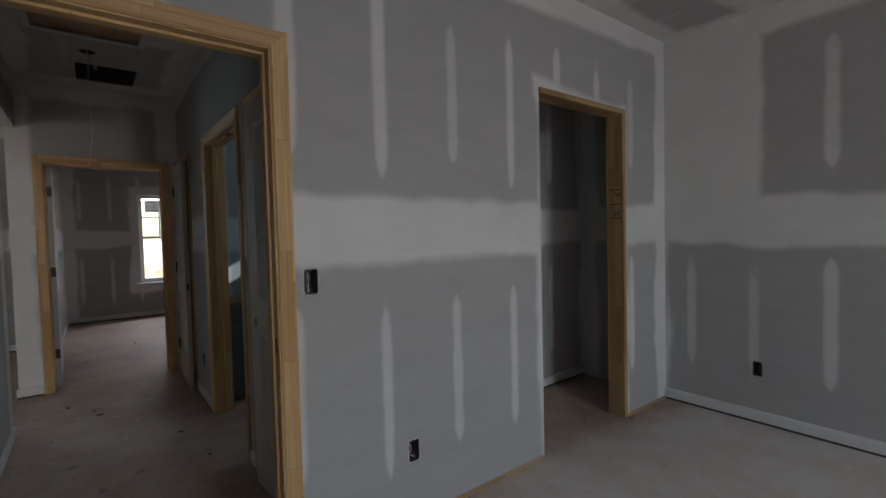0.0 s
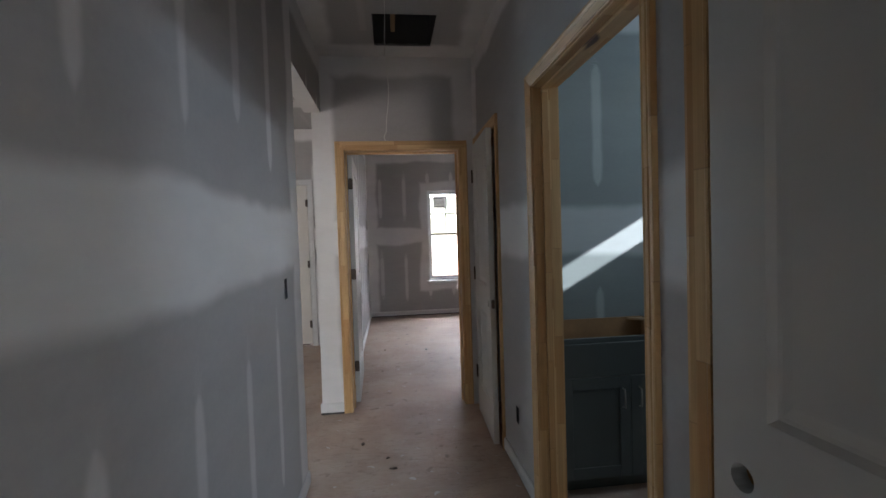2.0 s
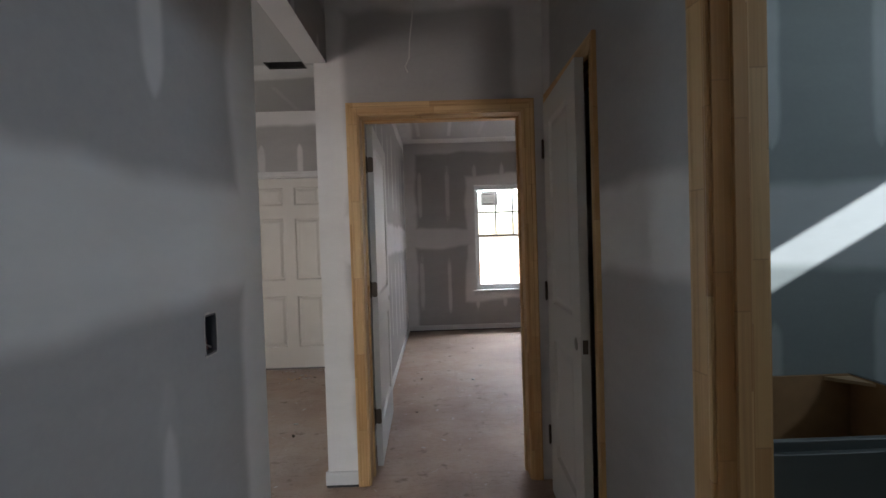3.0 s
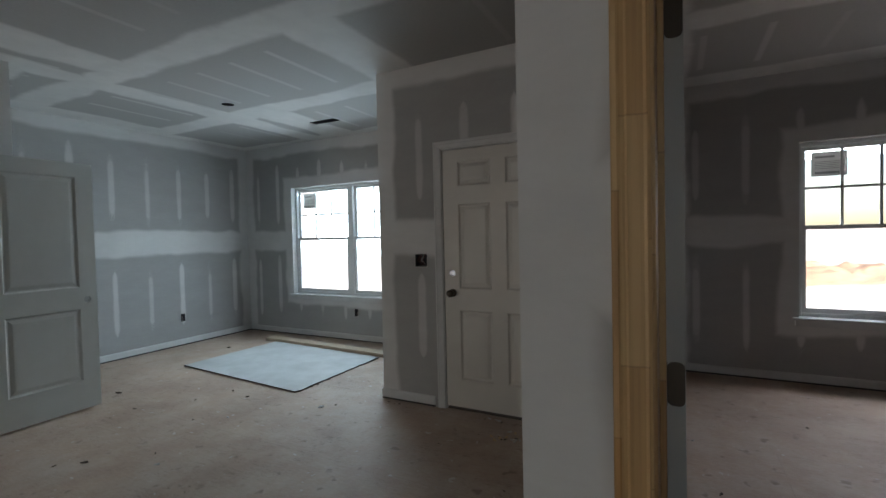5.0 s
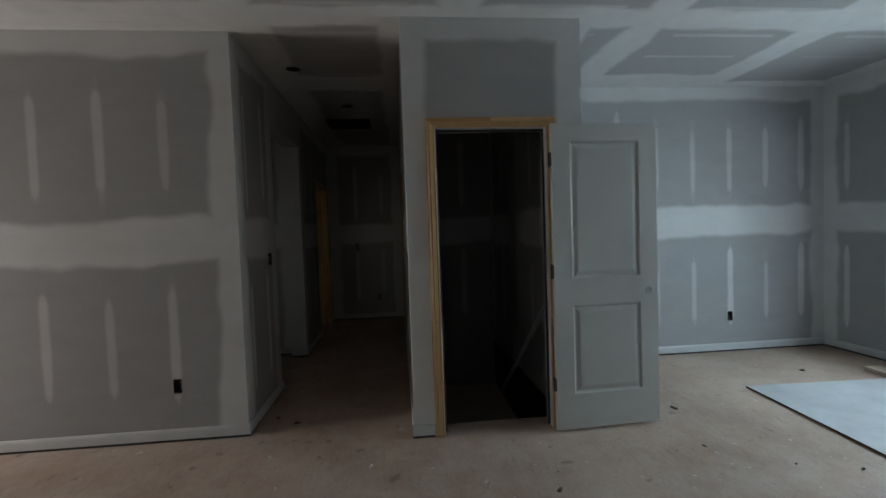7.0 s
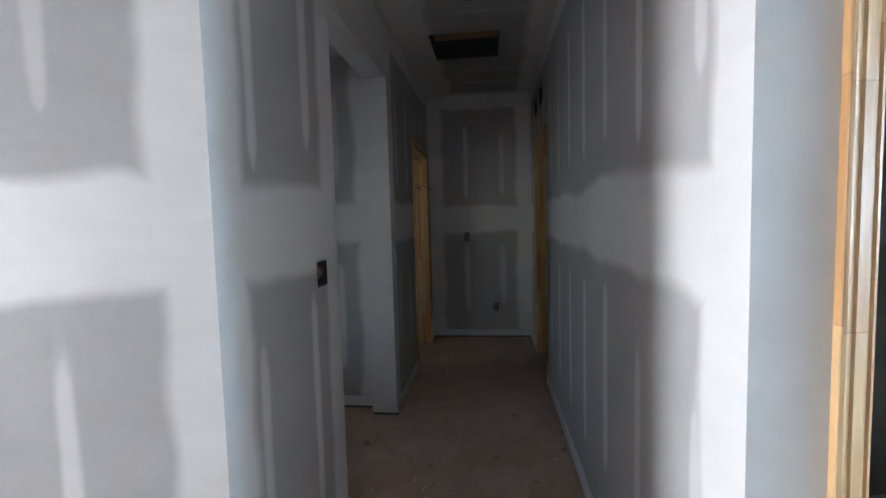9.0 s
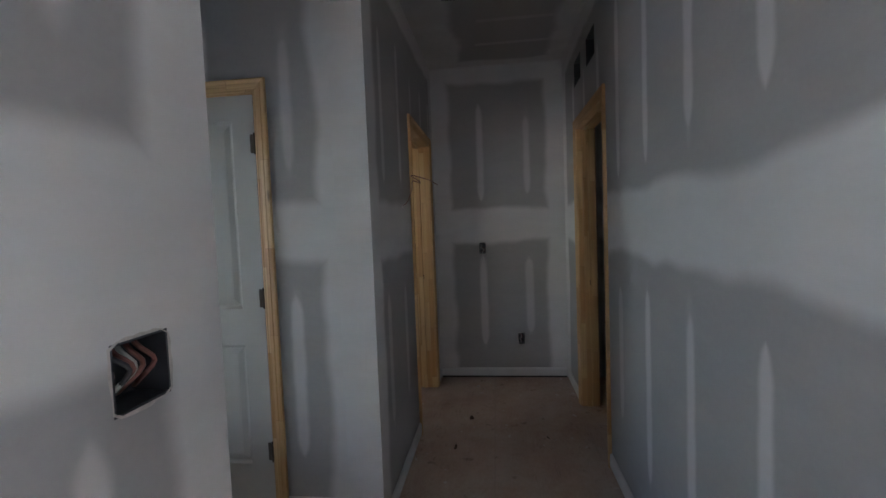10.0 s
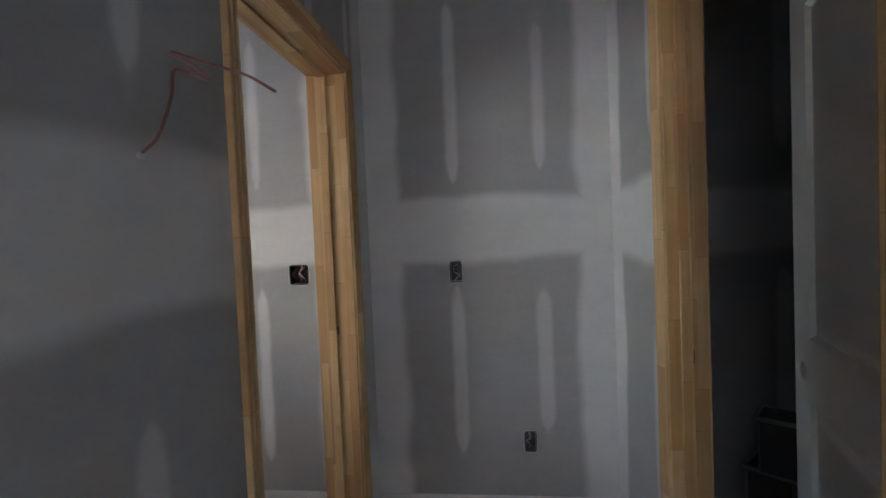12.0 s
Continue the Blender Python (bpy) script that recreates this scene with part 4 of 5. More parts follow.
# ---- windows ----
def window(name, x0, x1, z0, z1, face, back, mull, meet, label):
    """A twin double-hung vinyl window in a wall along x; the upper sashes have bars."""
    ob = thing(name, None, label, "window", kind="structure")
    y0, y1 = back - 0.085, back - 0.01
    f = 0.032
    for c, n in (((x0, y0, z0, x0 + f, y1, z1), "window_frame"), ((x1 - f, y0, z0, x1, y1, z1), "window_frame"), ((x0 + f, y0, z1 - f, x1 - f, y1, z1), "window_frame"),
                 ((x0 + f, y0, z0, x1 - f, y1, z0 + f), "window_frame"), ((mull - 0.045, y0 - 0.006, z0 + f, mull + 0.045, y1, z1 - f), "mullion")):
        boxpart(n, c, VINYL, ob, "", 0.003)
    bm = bmesh.new()
    box(bm, x0 - 0.05, face - 0.038, z0 - 0.022, x1 + 0.05, y0, z0 - 0.001)
    soften(bm, 0.004, 2)
    part("window_sill", bm, PRIMED, ob)
    boxpart("apron", (x0 - 0.03, face - 0.014, z0 - 0.078, x1 + 0.03, face - 0.001, z0 - 0.023), PRIMED, ob, "", 0.003)
    for a, b in ((x0 + f, mull - 0.045), (mull + 0.045, x1 - f)):
        for low in (True, False):
            sa, sb = (z0 + f, meet + 0.018) if low else (meet - 0.018, z1 - f)
            ya = y0 + 0.010 if low else y0 + 0.042
            yb = ya + 0.028
            s = 0.034
            sash = thing("sash", None)
            sash.parent = ob
            bm = bmesh.new()
            box(bm, a, ya, sa, a + s, yb, sb)
            box(bm, b - s, ya, sa, b, yb, sb)
            box(bm, a + s, ya, sa, b - s, yb, sa + (0.042 if low else 0.034))
            box(bm, a + s, ya, sb - 0.034, b - s, yb, sb)
            part("sash_frame", bm, VINYL, sash)
            bm = bmesh.new()
            box(bm, a + s, ya + 0.012, sa + 0.03, b - s, ya + 0.015, sb - 0.03)
            pane = part("pane", bm, glass, sash)
            pane.visible_shadow = False
            if not low:
                zm, w = (sa + sb) / 2, (b - a - 2 * s) / 3
                for i in (1, 2):
                    boxpart("bar", (a + s + w * i - 0.011, ya + 0.001, sa + s, a + s + w * i + 0.011, ya + 0.010, sb - s), VINYL, sash)
                boxpart("bar", (a + s, ya + 0.002, zm - 0.011, b - s, ya + 0.011, zm + 0.011), VINYL, sash)
            else:
                bm = bmesh.new()
                box(bm, (a + b) / 2 - 0.03, ya - 0.010, sb - 0.012, (a + b) / 2 + 0.03, ya, sb)
                part("sash_lock", bm, VINYL, sash)
    # maker's sheet stuck on the first upper pane
    st = thing("window_sticker", None, "printed grey paper sticker on a window pane", "sticker")
    a = x0 + f + 0.034
    bm = bmesh.new()
    box(bm, a + 0.045, y0 + 0.0526, z1 - 0.30, a + 0.295, y0 + 0.0536, z1 - 0.085)
    part("sheet", bm, STICKER, st)
    for i, (za, zb, w) in enumerate(((0.122, 0.140, 0.12), (0.170, 0.175, 0.17), (0.185, 0.190, 0.15), (0.200, 0.205, 0.17), (0.215, 0.220, 0.16), (0.230, 0.235, 0.17), (0.26, 0.28, 0.15))):
        bm = bmesh.new()
        box(bm, a + 0.07, y0 + 0.0521, z1 - zb, a + 0.07 + w * 1.15, y0 + 0.0525, z1 - za)
        part("print_line", bm, PRINT, st)
    return ob


window("window_1", -5.51, -3.49, 0.60, 2.13, 9.66, 9.82, -4.497, 1.388, "white vinyl twin double-hung window with bars above")
window("window_2", 0.42, 2.25, 0.59, 2.14, 9.84, 10.0, 1.34, 1.388, "white vinyl twin double-hung window with bars above")

# stairs down behind the open door
ob = thing("basement_stairs", None, "dark wooden stairs going down behind the door", "stairs")
for i in range(11):
    boxpart("tread", (-5.43 - 0.25 * i, 5.305, -0.19 * (i + 1) - 0.03, -5.16 - 0.25 * i, 6.255, -0.19 * (i + 1)), STUD, ob)
    boxpart("riser", (-5.18 - 0.25 * i, 5.305, -0.19 * (i + 1), -5.16 - 0.25 * i, 6.255, -0.19 * i - 0.031 if i else -0.02), STUD, ob)
# basement floor and landing wall carry the stair well's shade as colour
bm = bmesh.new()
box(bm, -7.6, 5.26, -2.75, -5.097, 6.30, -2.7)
tagged(mesh("basement_floor", bm, CAVITYSHADE), "basement floor, painted dark for the unlit stair well", "floor", kind="structure")
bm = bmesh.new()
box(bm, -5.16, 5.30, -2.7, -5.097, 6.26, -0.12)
tagged(mesh("wall_under_landing", bm, CAVITYSHADE), "wall under the floor, painted dark for the unlit stair well", "wall", kind="structure")
rail = thing("handrail", None, "white handrail running down the dark stair wall", "handrail")
bm = bmesh.new()
d = Vector((-0.25, 0, -0.19)).normalized()
a = Vector((-5.12, 6.20, 0.92))
b = a + d * 2.2
tube(bm, [a, b], 0.021, 12)
part("rail", bm, PRIMED, rail)
for k in (0.25, 1.5):
    bm = bmesh.new()
    q = a + d * k
    tube(bm, [(q.x, 6.258, q.z - 0.07), (q.x, 6.225, q.z - 0.06), (q.x, 6.20, q.z - 0.015)], 0.006, 8)
    part("bracket", bm, BRONZE, rail)

# ---- vanity ----
ob = thing("bathroom_vanity", None, "dark grey-green vanity cabinet without its top, brown plywood inside", "vanity")
vx0, vx1, vy0, vy1, vz = 0.600, 1.365, 4.275, 4.792, 0.82
bm = bmesh.new()
box(bm, vx0, vy0 + 0.02, 0.09, vx0 + 0.016, vy1, vz)
box(bm, vx1 - 0.016, vy0 + 0.02, 0.0, vx1, vy1, vz)
box(bm, vx0 + 0.016, vy0 + 0.07, 0.0, vx1 - 0.016, vy0 + 0.085, 0.09)
part("body", bm, VANITY, ob)
boxpart("back_panel", (vx0 + 0.017, vy1 - 0.012, 0.09, vx1 - 0.017, vy1, vz - 0.002), PLY, ob)
boxpart("lining", (vx0 + 0.017, vy0 + 0.021, 0.10, vx0 + 0.020, vy1 - 0.013, vz - 0.002), PLY, ob)
boxpart("lining", (vx1 - 0.020, vy0 + 0.021, 0.10, vx1 - 0.017, vy1 - 0.013, vz - 0.002), PLY, ob)
boxpart("bottom_panel", (vx0 + 0.017, vy0 + 0.021, 0.09, vx1 - 0.017, vy1 - 0.013, 0.10), PLY, ob)
boxpart("face_rail", (vx0, vy0, vz - 0.03, vx1, vy0 + 0.019, vz), VANITY, ob, "", 0.0015)
boxpart("false_drawer_front", (vx0 + 0.012, vy0 - 0.019, vz - 0.195, vx1 - 0.005, vy0 - 0.001, vz - 0.024), VANITY, ob, "", 0.002)
for sx, sy in ((vx0 + 0.017, vy1 - 0.013), (vx1 - 0.017, vy1 - 0.013), (vx1 - 0.017, vy0 + 0.02)):
    bm = bmesh.new()
    ex, ey = (0.10 if sx < 1 else -0.10), (-0.10 if sy > 4.5 else 0.10)
    lo = [bm.verts.new((x, y, vz - 0.018)) for x, y in ((sx, sy), (sx + ex, sy), (sx, sy + ey))]
    hi = [bm.verts.new((v.co.x, v.co.y, vz - 0.006)) for v in lo]
    bm.faces.new(lo)
    bm.faces.new(hi)
    for i in range(3):
        bm.faces.new((lo[i], lo[(i + 1) % 3], hi[(i + 1) % 3], hi[i]))
    part("corner_block", bm, LUMBER, ob, "pale corner block")
mid = (vx0 + vx1) / 2
for a, b, px in ((vx0 + 0.012, mid - 0.0015, mid - 0.045), (mid + 0.0015, vx1 - 0.005, mid + 0.045)):
    d = new("cabinet_door")
    d.parent = ob
    z0, z1 = 0.10, vz - 0.20
    s = 0.058
    for c in ((a, z0, a + s, z1), (b - s, z0, b, z1), (a + s, z0, b - s, z0 + s), (a + s, z1 - s, b - s, z1)):
        boxpart("door_rail", (c[0], vy0 - 0.019, c[1], c[2], vy0 - 0.001, c[3]), VANITY, d, "", 0.0012)
    boxpart("door_panel", (a + s - 0.002, vy0 - 0.011, z0 + s - 0.002, b - s + 0.002, vy0 - 0.004, z1 - s + 0.002), VANITY, d)
    bm = bmesh.new()
    tube(bm, [(px, vy0 - 0.018, z1 - 0.16), (px, vy0 - 0.042, z1 - 0.155), (px, vy0 - 0.046, z1 - 0.12), (px, vy0 - 0.042, z1 - 0.065), (px, vy0 - 0.018, z1 - 0.06)], 0.0045, 8)
    part("pull", bm, NICKEL, d, "satin nickel pull", True)

# ---- loose sheet and board on the living room floor ----
ob = thing("wallboard_sheet", None, "loose pale wallboard sheet lying on the subfloor", "wallboard")
bm = bmesh.new()
ring = [(-5.42, 7.92), (-3.61, 7.785)] + [(-3.60 + 0.018 * random.random(), 7.785 + 1.26 * i / 22) for i in range(1, 22)] + [(-3.585, 9.045), (-5.36, 9.165)]
low, high = [bm.verts.new((x, y, 0.0145)) for x, y in ring], [bm.verts.new((x, y, 0.016)) for x, y in ring]
bm.faces.new(high)
bm.faces.new(low[::-1])
for i in range(len(ring)):
    j = (i + 1) % len(ring)
    bm.faces.new((low[i], low[j], high[j], high[i]))
part("face_paper", bm, PAPER, ob)
# core edge coloured dark: paper edge plus the painted shadow gap
bm = bmesh.new()
low, high = [bm.verts.new((x, y, 0.002)) for x, y in ring], [bm.verts.new((x, y, 0.0143)) for x, y in ring]
bm.faces.new(high)
bm.faces.new(low[::-1])
for i in range(len(ring)):
    j = (i + 1) % len(ring)
    bm.faces.new((low[i], low[j], high[j], high[i]))
part("core", bm, DARKBIT, ob, "brown sheet edge, darkened for the shadow gap below it")
ob = thing("floor_board", pose(-5.62, 9.22, 0.0, 0, 0, -3.2), "long pine board lying beside the wallboard sheet", "board")
boxpart("plank", (0, 0, 0.002, 2.44, 0.14, 0.038), PALEWOOD, ob, "", 0.003)

# ---- electrical boxes and ducts ----
for axis, face, side, a, z, w, h in BOXES:
    name = "outlet_box" if z < 0.6 else "switch_box"
    ob = thing(name, None, "empty black electrical box cut into bare wallboard" if z > 0.6 else "low black outlet box cut into bare wallboard", "electrical box", "electrical boxes")

    def at(u, d, v, axis=axis, face=face, side=side):
        return (u, face + side * d, v) if axis == 'x' else (face + side * d, u, v)

    bm = bmesh.new()
    t, dp = 0.004, -0.062
    for c in ((a - w / 2, a - w / 2 + t, z - h / 2, z + h / 2, dp, 0.001), (a + w / 2 - t, a + w / 2, z - h / 2, z + h / 2, dp, 0.001),
              (a - w / 2, a + w / 2, z - h / 2, z - h / 2 + t, dp, 0.001), (a - w / 2, a + w / 2, z + h / 2 - t, z + h / 2, dp, 0.001),
              (a - w / 2, a + w / 2, z - h / 2, z + h / 2, dp - 0.003, dp)):
        p, q = at(c[0], c[4], c[2]), at(c[1], c[5], c[3])
        box(bm, *[min(i, j) for i, j in zip(p, q)], *[max(i, j) for i, j in zip(p, q)])
    part("box_shell", bm, BOXBLACK, ob)
    # torn paper edge round the cut
    bm = bmesh.new()
    k = 28
    inner, outer = [], []
    for i in range(k):
        g = 2 * math.pi * i / k
        c, s = math.cos(g), math.sin(g)
        e = min((w / 2) / max(abs(c), 1e-6), (h / 2) / max(abs(s), 1e-6))
        inner.append(bm.verts.new(at(a + c * e, 0.0012, z + s * e)))
        j = e + 0.002 + random.random() * 0.006
        outer.append(bm.verts.new(at(a + c * j, 0.0012, z + s * j)))
    for i in range(k):
        bm.faces.new((inner[i], inner[(i + 1) % k], outer[(i + 1) % k], outer[i]))
    part("torn_paper_edge", bm, SCRAP, ob, "pale torn paper edge")
    for n in range(2 if w < 0.08 else 6):
        bm = bmesh.new()
        if w > 0.08:        # folded cable ends
            u0, lean = a + w * (n - 2.5) * 0.14, (random.random() - 0.5) * 0.05
            loop = [at(u0 + lean * k / 10 + 0.006 * math.sin(k), -0.050 + 0.036 * math.sin(math.pi * k / 10), z + h * (0.40 - 0.075 * k)) for k in range(11)]
            tube(bm, loop, 0.0042, 7)
            part("wire", bm, (COPPER, COPPER, WIREWHITE, COPPER, BOXBLACK, COPPER)[n], ob)
            continue
        u0, v0 = a + (random.random() - 0.5) * w * 0.5, z + h * 0.3
        pts = [at(u0, -0.055, v0)]
        for i in range(1, 6):
            pts.append(at(a + (random.random() - 0.5) * w * 0.65, -0.05 + 0.008 * i, v0 - h * 0.13 * i + (random.random() - 0.5) * 0.02))
        tube(bm, pts, 0.0022, 6)
        part("wire", bm, (COPPER, WIREWHITE)[n], ob)


def duct(name, c, label, parts=0):
    """A sheet-metal boot above an opening in the ceiling."""
    ob = thing(name, None, label, "vent")
    x0, y0, x1, y1 = c
    t, top = 0.004, H + 0.32
    bm = bmesh.new()
    box(bm, x0 - t, y0 - t, H + 0.002, x0, y1 + t, top)
    box(bm, x1, y0 - t, H + 0.002, x1 + t, y1 + t, top)
    box(bm, x0, y0 - t, H + 0.002, x1, y0, top)
    box(bm, x0, y1, H + 0.002, x1, y1 + t, top)
    box(bm, x0 - t, y0 - t, top, x1 + t, y1 + t, top + t)
    # return-air boots are painted near-black for the unlit space above
    part("boot", bm, CAVITYSHADE if parts else DUCT, ob)
    for i in range(parts):
        x = x0 + (x1 - x0) * (i + 0.3) / parts
        boxpart("joist", (x, y0 + 0.001, H + 0.10, x + 0.03, y1 - 0.001, H + 0.25), STUD, ob)
    return ob


duct("ceiling_vent", HALL_VENT, "open rectangular return-air hole in the ceiling", 1)
duct("ceiling_vent", REAR_VENT, "open rectangular return-air hole in the ceiling", 1)
for c in (LIVING_VENT, FOYER_VENT, BED_VENT):
    duct("ceiling_vent", c, "open supply-air duct boot in the ceiling")
for x, y in CANS:
    ob = thing("recessed_light_can", None, "empty recessed light can in the ceiling", "ceiling light", "recessed light cans")
    bm = bmesh.new()
    r = 0.054 if x > -1 else 0.062
    ring = [[bm.verts.new((x + r * math.cos(2 * math.pi * i / 24), y + r * math.sin(2 * math.pi * i / 24), z)) for i in range(24)] for z in (H + 0.004, H + 0.15)]
    for i in range(24):
        bm.faces.new((ring[0][i], ring[0][(i + 1) % 24], ring[1][(i + 1) % 24], ring[1][i]))
    bm.faces.new(ring[1])
    part("housing", bm, BOXBLACK, ob)
for c in ((-8.77, -8.525), (-8.33, -8.085)):
    ob = thing("wall_vent", None, "open duct hole high on the wall over a doorway, inside painted dark", "vent", "wall vents")
    bm = bmesh.new()
    box(bm, c[0], 5.285, 2.355, c[1], 5.29, 2.53)
    for x0, x1, z0, z1 in ((c[0], c[0] + 0.004, 2.355, 2.53), (c[1] - 0.004, c[1], 2.355, 2.53), (c[0], c[1], 2.355, 2.359), (c[0], c[1], 2.526, 2.53)):
        box(bm, x0, 5.179, z0, x1, 5.285, z1)
    # black box colour paints the shade inside the shallow duct hole
    part("boot", bm, BOXBLACK, ob)

# attic hatch with its wooden rim, and a cable hanging from the light can
ob = thing("attic_hatch", None, "brown plywood attic hatch set in the ceiling", "hatch")
x0, y0, x1, y1 = HATCH_AT
boxpart("panel", (x0 + 0.004, y0 + 0.004, H + 0.012, x1 - 0.004, y1 - 0.004, H + 0.024), HATCH, ob)
for c in ((x0 - 0.012, y0 - 0.012, x0 + 0.03, y1 + 0.012), (x1 - 0.03, y0 - 0.012, x1 + 0.012, y1 + 0.012), (x0 + 0.03, y0 - 0.012, x1 - 0.03, y0 + 0.03), (x0 + 0.03, y1 - 0.03, x1 - 0.03, y1 + 0.012)):
    boxpart("rim", (c[0], c[1], H - 0.010, c[2], c[3], H - 0.001), PRIMED, ob, "", 0.002)
ob = thing("hanging_cable", None, "thin white cable hanging out of the ceiling light can", "cable")
bm = bmesh.new()
pts = [(-0.21 + 0.012 * math.sin(i * 0.55) * (i / 20), 4.68 + 0.01 * math.sin(i * 0.8 + 1), H + 0.06 - i * 0.0425) for i in range(20)]
pts += [(-0.222, 4.675, 1.965), (-0.236, 4.672, 1.935), (-0.228, 4.668, 1.915)]
tube(bm, pts, 0.0026, 6)
part("cable", bm, WIREWHITE, ob)

# loose cable ends out of the rear hall wall
ob = thing("wall_cable", None, "reddish cable looping out of a hole in the wall", "cable")
bm = bmesh.new()
pts = [(-7.935, 4.030, 1.510), (-7.935, 4.045, 1.517), (-7.940, 4.069, 1.542), (-7.945, 4.094, 1.608), (-7.950, 4.098, 1.654), (-7.970, 4.114, 1.656), (-7.985, 4.138, 1.646), (-7.980, 4.136, 1.656),
       (-7.960, 4.114, 1.671), (-7.950, 4.092, 1.687), (-8.000, 4.102, 1.693), (-8.015, 4.142, 1.681), (-8.030, 4.191, 1.664), (-8.045, 4.235, 1.637)]
smooth_pts = []
for i in range(len(pts) - 1):
    a, b = Vector(pts[i]), Vector(pts[i + 1])
    p0, p3 = Vector(pts[max(i - 1, 0)]), Vector(pts[min(i + 2, len(pts) - 1)])
    for k in range(5):
        t = k / 5
        smooth_pts.append(0.5 * (2 * a + (b - p0) * t + (2 * p0 - 5 * a + 4 * b - p3) * t * t + (3 * a - p0 - 3 * b + p3) * t ** 3))
smooth_pts.append(Vector(pts[-1]))
tube(bm, smooth_pts, 0.0028, 7)
part("cable", bm, COPPER, ob)
bm = bmesh.new()
bmesh.ops.create_uvsphere(bm, u_segments=8, v_segments=6, radius=0.008, matrix=Matrix.Translation((-7.935, 4.037, 1.508)))
part("cable_bush", bm, WIREWHITE, ob)

# ---- strike plates and pencil marks ----
for c in ((-9.0875, 3.935, 0.94, -9.0855, 3.96, 0.975), (-8.7145, 5.225, 0.91, -8.7125, 5.255, 0.95), (0.2985, 2.10, 0.90, 0.3005, 2.13, 0.96)):
    ob = thing("strike_hole", None, "small bored strike hole in a pine jamb", "strike hole")
    boxpart("bore", c, DARKBIT, ob)
ob = thing("pencil_marks", None, "dark carpenter's scribbles on bare lumber", "marking")
for za, ya, zb, yb in ((1.57, 2.09, 1.60, 2.14), (1.60, 2.09, 1.57, 2.12), (1.62, 2.10, 1.62, 2.17), (1.52, 2.09, 1.52, 2.17), (1.51, 2.15, 1.52, 2.17), (1.47, 2.09, 1.44, 2.14), (1.44, 2.10, 1.47, 2.15), (1.42, 2.09, 1.42, 2.16)):
    bm = bmesh.new()
    tube(bm, [(2.691, ya, za), (2.691, yb, zb)], 0.004, 5)
    part("stroke", bm, INK, ob)

# ---- stacked crates in the dark back room ----
def crate(m, w, d, h):
    ob = thing("storage_crate", m, "dark stacked crate with a pale rim", "crate", "stacked crates")
    bm = bmesh.new()
    t = 0.012
    box(bm, 0, 0, 0, w, t, h)
    box(bm, 0, d - t, 0, w, d, h)
    box(bm, 0, t, 0, t, d - t, h)
    box(bm, w - t, t, 0, w, d - t, h)
    box(bm, t, t, 0, w - t, d - t, t)
    part("body", bm, CRATE, ob)
    for c in ((-0.008, -0.008, w + 0.008, 0.0), (-0.008, d, w + 0.008, d + 0.008), (-0.008, 0.0, 0.0, d), (w, 0.0, w + 0.008, d)):
        boxpart("rim", (c[0], c[1], h - 0.012, c[2], c[3], h + 0.004), CRATERIM, ob)
    for c in ((0.0, 0.0, 0.008, h - 0.02), (w - 0.008, 0.0, w, h - 0.02)):
        boxpart("front_edge", (c[0], -0.006, c[1], c[2], 0.0, c[3]), CRATERIM, ob)
    return ob


crate(pose(-9.235, 5.665, 0.001, 0, 0, 46), 0.17, 0.15, 0.316)
crate(pose(-9.178, 5.686, 0.322, 0, 0, 52), 0.21, 0.15, 0.225)

# ---- debris on the floor ----
def chip(x, y, r, material, flat=0.35, label="small scrap of wallboard on the subfloor"):
    bm = bmesh.new()
    k = random.randint(4, 7)
    thin = 0.25 + 0.5 * random.random()
    low, high = [], []
    for i in range(k):
        g = 2 * math.pi * i / k + random.random() * 0.5
        e = r * (0.5 + random.random() * 0.7)
        low.append(bm.verts.new((e * math.cos(g), e * math.sin(g) * thin, 0.001)))
        high.append(bm.verts.new((e * 0.85 * math.cos(g), e * 0.85 * thin * math.sin(g), r * flat * (0.5 + random.random()))))
    for i in range(k):
        bm.faces.new((low[i], low[(i + 1) % k], high[(i + 1) % k], high[i]))
    bm.faces.new(high)
    bm.faces.new(low[::-1])
    ob = mesh("floor_scrap", bm, material)
    ob.matrix_world = pose(x, y, 0.0, 0, 0, random.random() * 360)
    return tagged(ob, label, "debris", "scraps on the floor")


spots = [(-6.2, -1.2, 5.9, 9.3, 78), (-5.0, -0.9, 4.2, 6.0, 44), (-0.65, 0.4, 2.3, 5.5, 18), (-0.5, 2.9, 5.9, 9.6, 16), (-9.2, -5.2, 4.1, 5.1, 10), (0.4, 3.2, -0.5, 2.0, 12), (-7.2, -6.1, 3.6, 4.2, 6)]
for x0, x1, y0, y1, n in spots:
    for i in range(n):
        x, y = x0 + random.random() * (x1 - x0), y0 + random.random() * (y1 - y0)
        if (x < -4.9 and 5.1 < y < 6.45) or (-5.7 < x < -3.4 and 7.6 < y < 9.5):
            continue
        dark = random.random() < 0.5
        chip(x, y, 0.006 + 0.028 * random.random() ** 2.5, DARKBIT if dark else SCRAP, 0.35, "small dark splinter on the subfloor" if dark else "small scrap of wallboard on the subfloor")
for i in range(22):        # swept heap by the entry door
    g, e = random.random() * 6.28, random.random() ** 0.7
    chip(-1.55 + 0.17 * e * math.cos(g), 7.72 + 0.10 * e * math.sin(g), 0.008 + 0.014 * random.random(), random.choice((DARKBIT, SCRAP, LUMBER)), 0.5, "wood and wallboard scraps in a small heap")
for i in range(14):        # crumbs along the entry wall
    chip(-2.75 + 1.6 * random.random(), 7.93 + 0.04 * random.random(), 0.006 + 0.012 * random.random(), random.choice((DARKBIT, SCRAP)))

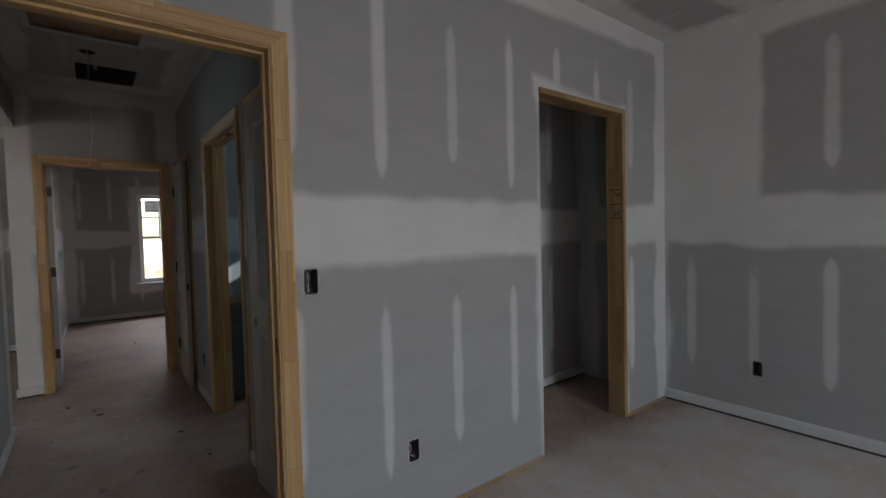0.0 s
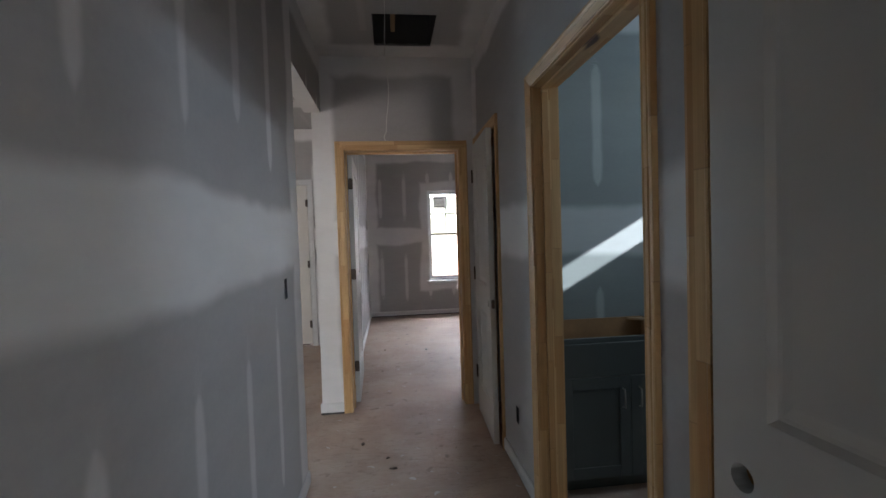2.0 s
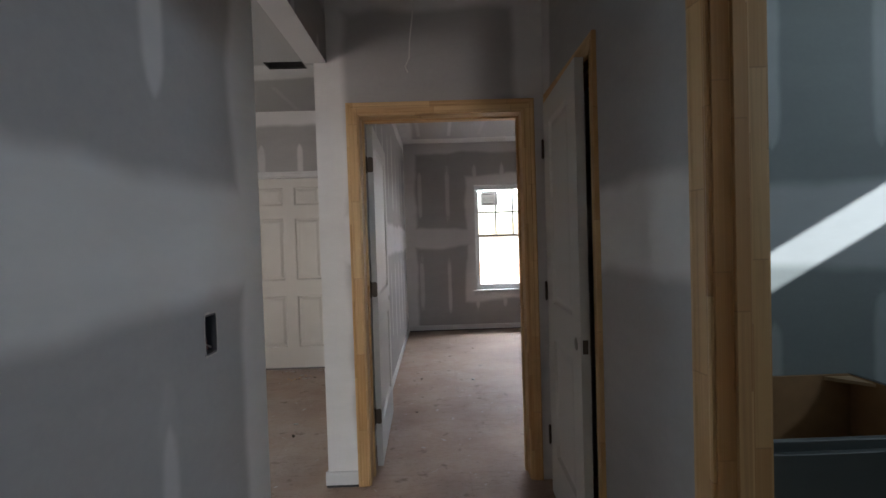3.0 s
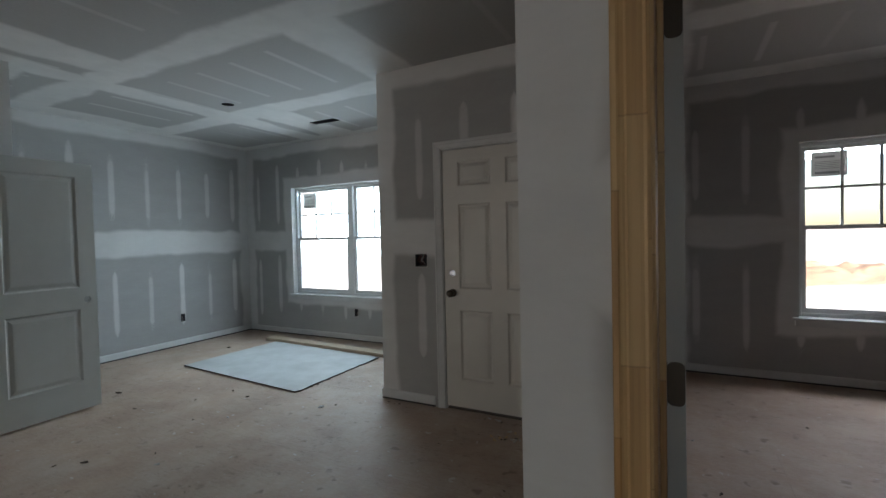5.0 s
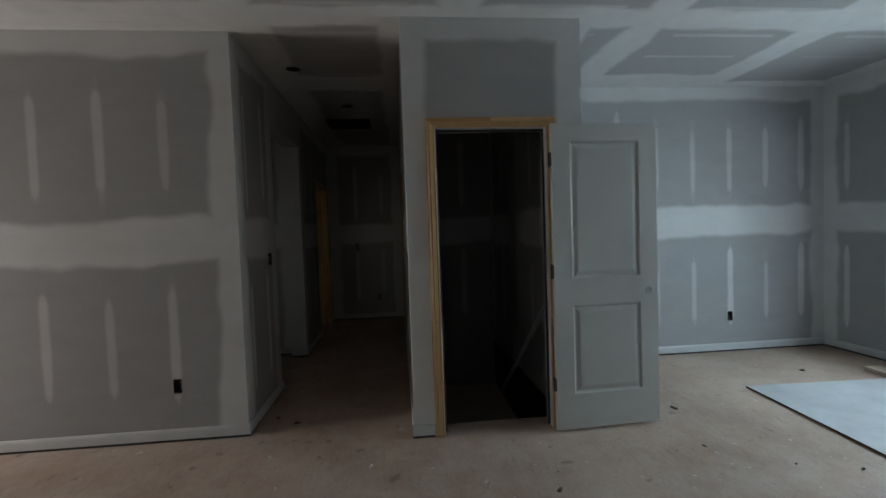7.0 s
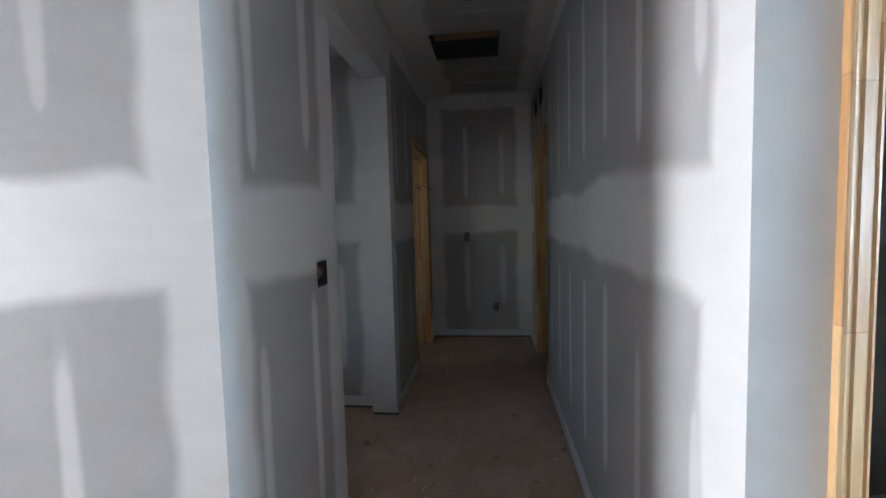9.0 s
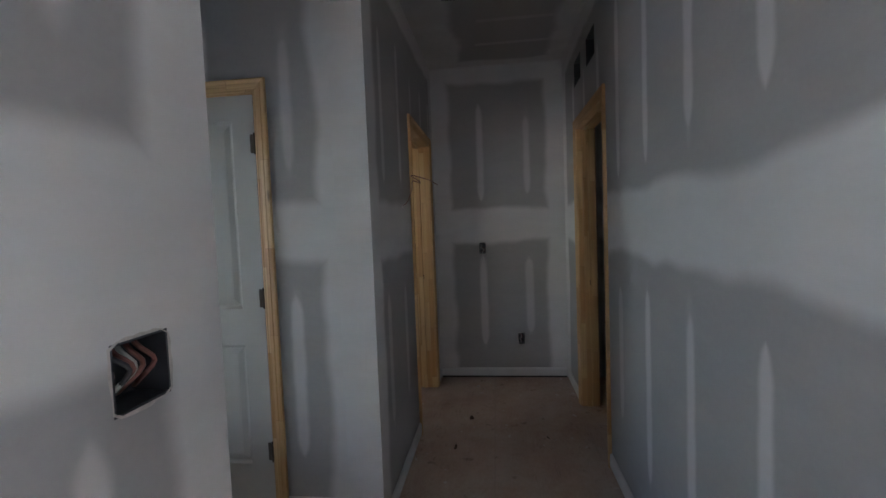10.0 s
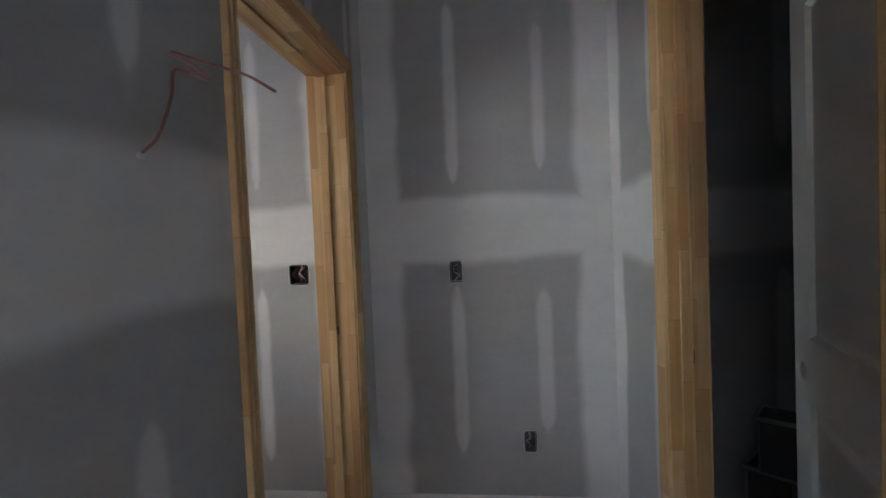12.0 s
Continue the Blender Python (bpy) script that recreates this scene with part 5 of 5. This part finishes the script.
# broken rim of the loose sheet
for i in range(12):
    t = random.random()
    chip(-3.60 + 0.03 * random.random(), 7.85 + 1.1 * t, 0.008 + 0.012 * random.random(), random.choice((DARKBIT, SCRAP)))

# ---- outside ----
bm = bmesh.new()


def lift(x, y):
    return -0.55 + 0.13 * noise.noise((x * 0.35, y * 0.35, 2.0))


def strip_coords(lo, hi, mid0, mid1, fine, coarse):
    out = [lo + (mid0 - lo) * i / coarse for i in range(coarse)]
    out += [mid0 + (mid1 - mid0) * i / fine for i in range(fine)]
    return out + [mid1 + (hi - mid1) * i / coarse for i in range(coarse + 1)]


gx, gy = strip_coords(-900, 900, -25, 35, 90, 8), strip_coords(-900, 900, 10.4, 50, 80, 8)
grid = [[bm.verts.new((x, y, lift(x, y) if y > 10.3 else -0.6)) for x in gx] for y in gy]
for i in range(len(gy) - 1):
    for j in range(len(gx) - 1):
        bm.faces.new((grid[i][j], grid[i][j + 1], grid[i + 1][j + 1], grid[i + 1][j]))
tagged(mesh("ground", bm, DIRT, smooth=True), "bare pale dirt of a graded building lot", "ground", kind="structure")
# long heap of dug clay, rough with clods
bm = bmesh.new()
rows = []
for i in range(34):
    y = 23.4 + 0.22 * i
    line = []
    for j in range(190):
        x = -6 + 0.22 * j
        e = math.sin(math.pi * i / 33) ** 0.8
        clod = abs(noise.noise((x * 0.9, y * 0.9, 5))) + 0.6 * abs(noise.noise((x * 2.3, y * 2.3, 9)))
        line.append(bm.verts.new((x, y + 0.5 * noise.noise((x * 0.3, 0, 3)), -0.66 + e * 0.75 * (0.45 + 0.30 * noise.noise((x * 0.25, y * 0.2, 0)) + 0.75 * clod))))
    rows.append(line)
for a, b in zip(rows, rows[1:]):
    for j in range(189):
        bm.faces.new((a[j], a[j + 1], b[j + 1], b[j]))
tagged(mesh("dirt_heap", bm, CLAY, smooth=True), "long rough heap of orange clay on the lot", "dirt heap", kind="stuff")


def far_house(x, y, w, d, h, turn):
    ob = thing("far_house", pose(x, y, -0.6, 0, 0, turn), "pale sided house with a grey gable roof", "house", "houses beyond the lot")
    bm = bmesh.new()
    box(bm, 0, 0, 0, w, d, h)
    for x in (0.0, w):      # gable ends
        bm.faces.new([bm.verts.new(c) for c in ((x, 0, h), (x, d, h), (x, d / 2, h + d * 0.33))])
    part("wall", bm, SIDING, ob)
    bm = bmesh.new()
    a = [bm.verts.new(c) for c in ((-0.4, -0.4, h), (w + 0.4, -0.4, h), (w + 0.4, d + 0.4, h), (-0.4, d + 0.4, h), (-0.4, d / 2, h + d * 0.36), (w + 0.4, d / 2, h + d * 0.36))]
    for q in ((0, 1, 5, 4), (3, 4, 5, 2), (0, 3, 2, 1)):
        bm.faces.new([a[i] for i in q])
    part("roof", bm, ROOFING, ob)
    for i in range(int(w // 2.4)):
        win = new("house_window")
        win.parent = ob
        boxpart("pane", (0.9 + i * 2.4, -0.03, 1.0, 1.8 + i * 2.4, -0.01, 2.3), ROOFING, win)
        boxpart("trim", (0.82 + i * 2.4, -0.02, 0.92, 1.88 + i * 2.4, -0.001, 2.38), VINYL, win)


far_house(37, 80, 14, 10, 5.0, -30)
far_house(44, 120, 12, 8, 5.6, -4)
far_house(-14, 120, 10, 8, 3.2, 3)
# neighbour's sided wall outside the living room, board by board
ob = thing("neighbour_house", pose(-17, 15.5, -0.55, 0, 0, 0), "neighbouring house wall with pale lap siding", "house")
boxpart("wall", (0, 0.03, 0, 14.5, 7, 5.6), SIDING, ob)
for i in range(30):
    bm = bmesh.new()
    z = 0.3 + 0.175 * i
    v = [bm.verts.new(c) for c in ((0, 0.0, z), (14.5, 0.0, z), (14.5, 0.012, z + 0.175), (0, 0.012, z + 0.175), (0, 0.03, z), (14.5, 0.03, z), (14.5, 0.03, z + 0.175), (0, 0.03, z + 0.175))]
    for q in ((0, 1, 2, 3), (4, 7, 6, 5), (0, 4, 5, 1), (3, 2, 6, 7), (0, 3, 7, 4), (1, 5, 6, 2)):
        bm.faces.new([v[k] for k in q])
    part("siding_board", bm, SIDING, ob)
ob = thing("wooden_stake", pose(3.39, 13.2, -0.6, 0, 6.3, 0), "leaning orange-brown wooden pole on the lot", "pole")
boxpart("pole", (0, 0, 0, 0.07, 0.07, 4.6), STAKE, ob, "", 0.004)
# covered pile and a stack of blocks on the lot
ob = thing("covered_pile", None, "low pile under a dark blue-grey tarp beside the clay heap", "pile")
bm = bmesh.new()
px, py = 7.95, 25.2
grid = []
for j in range(9):
    row = []
    for i in range(15):
        u, v = i / 14, j / 8
        e = min(1.0, 3.2 * min(u, 1 - u)) * min(1.0, 2.6 * min(v, 1 - v))
        row.append(bm.verts.new((px + 1.32 * u, py + 1.1 * v, -0.35 + e * (0.98 + 0.16 * noise.noise((u * 4, v * 3, 7.0))))))
    grid.append(row)
for a, b in zip(grid, grid[1:]):
    for i in range(14):
        bm.faces.new((a[i], a[i + 1], b[i + 1], b[i]))
part("tarp", bm, TARP, ob)
ob = thing("block_stack", pose(9.24, 25.4, -0.35, 0, 0, 6), "stack of grey building blocks on the lot", "block stack")
for k in range(6):
    for i in range(2):
        boxpart("block", (i * 0.22 + 0.02 * (k % 2), 0, 0.02 + k * 0.29, i * 0.22 + 0.20 + 0.02 * (k % 2), 0.5, 0.30 + k * 0.29), TARP, ob, "", 0.01)
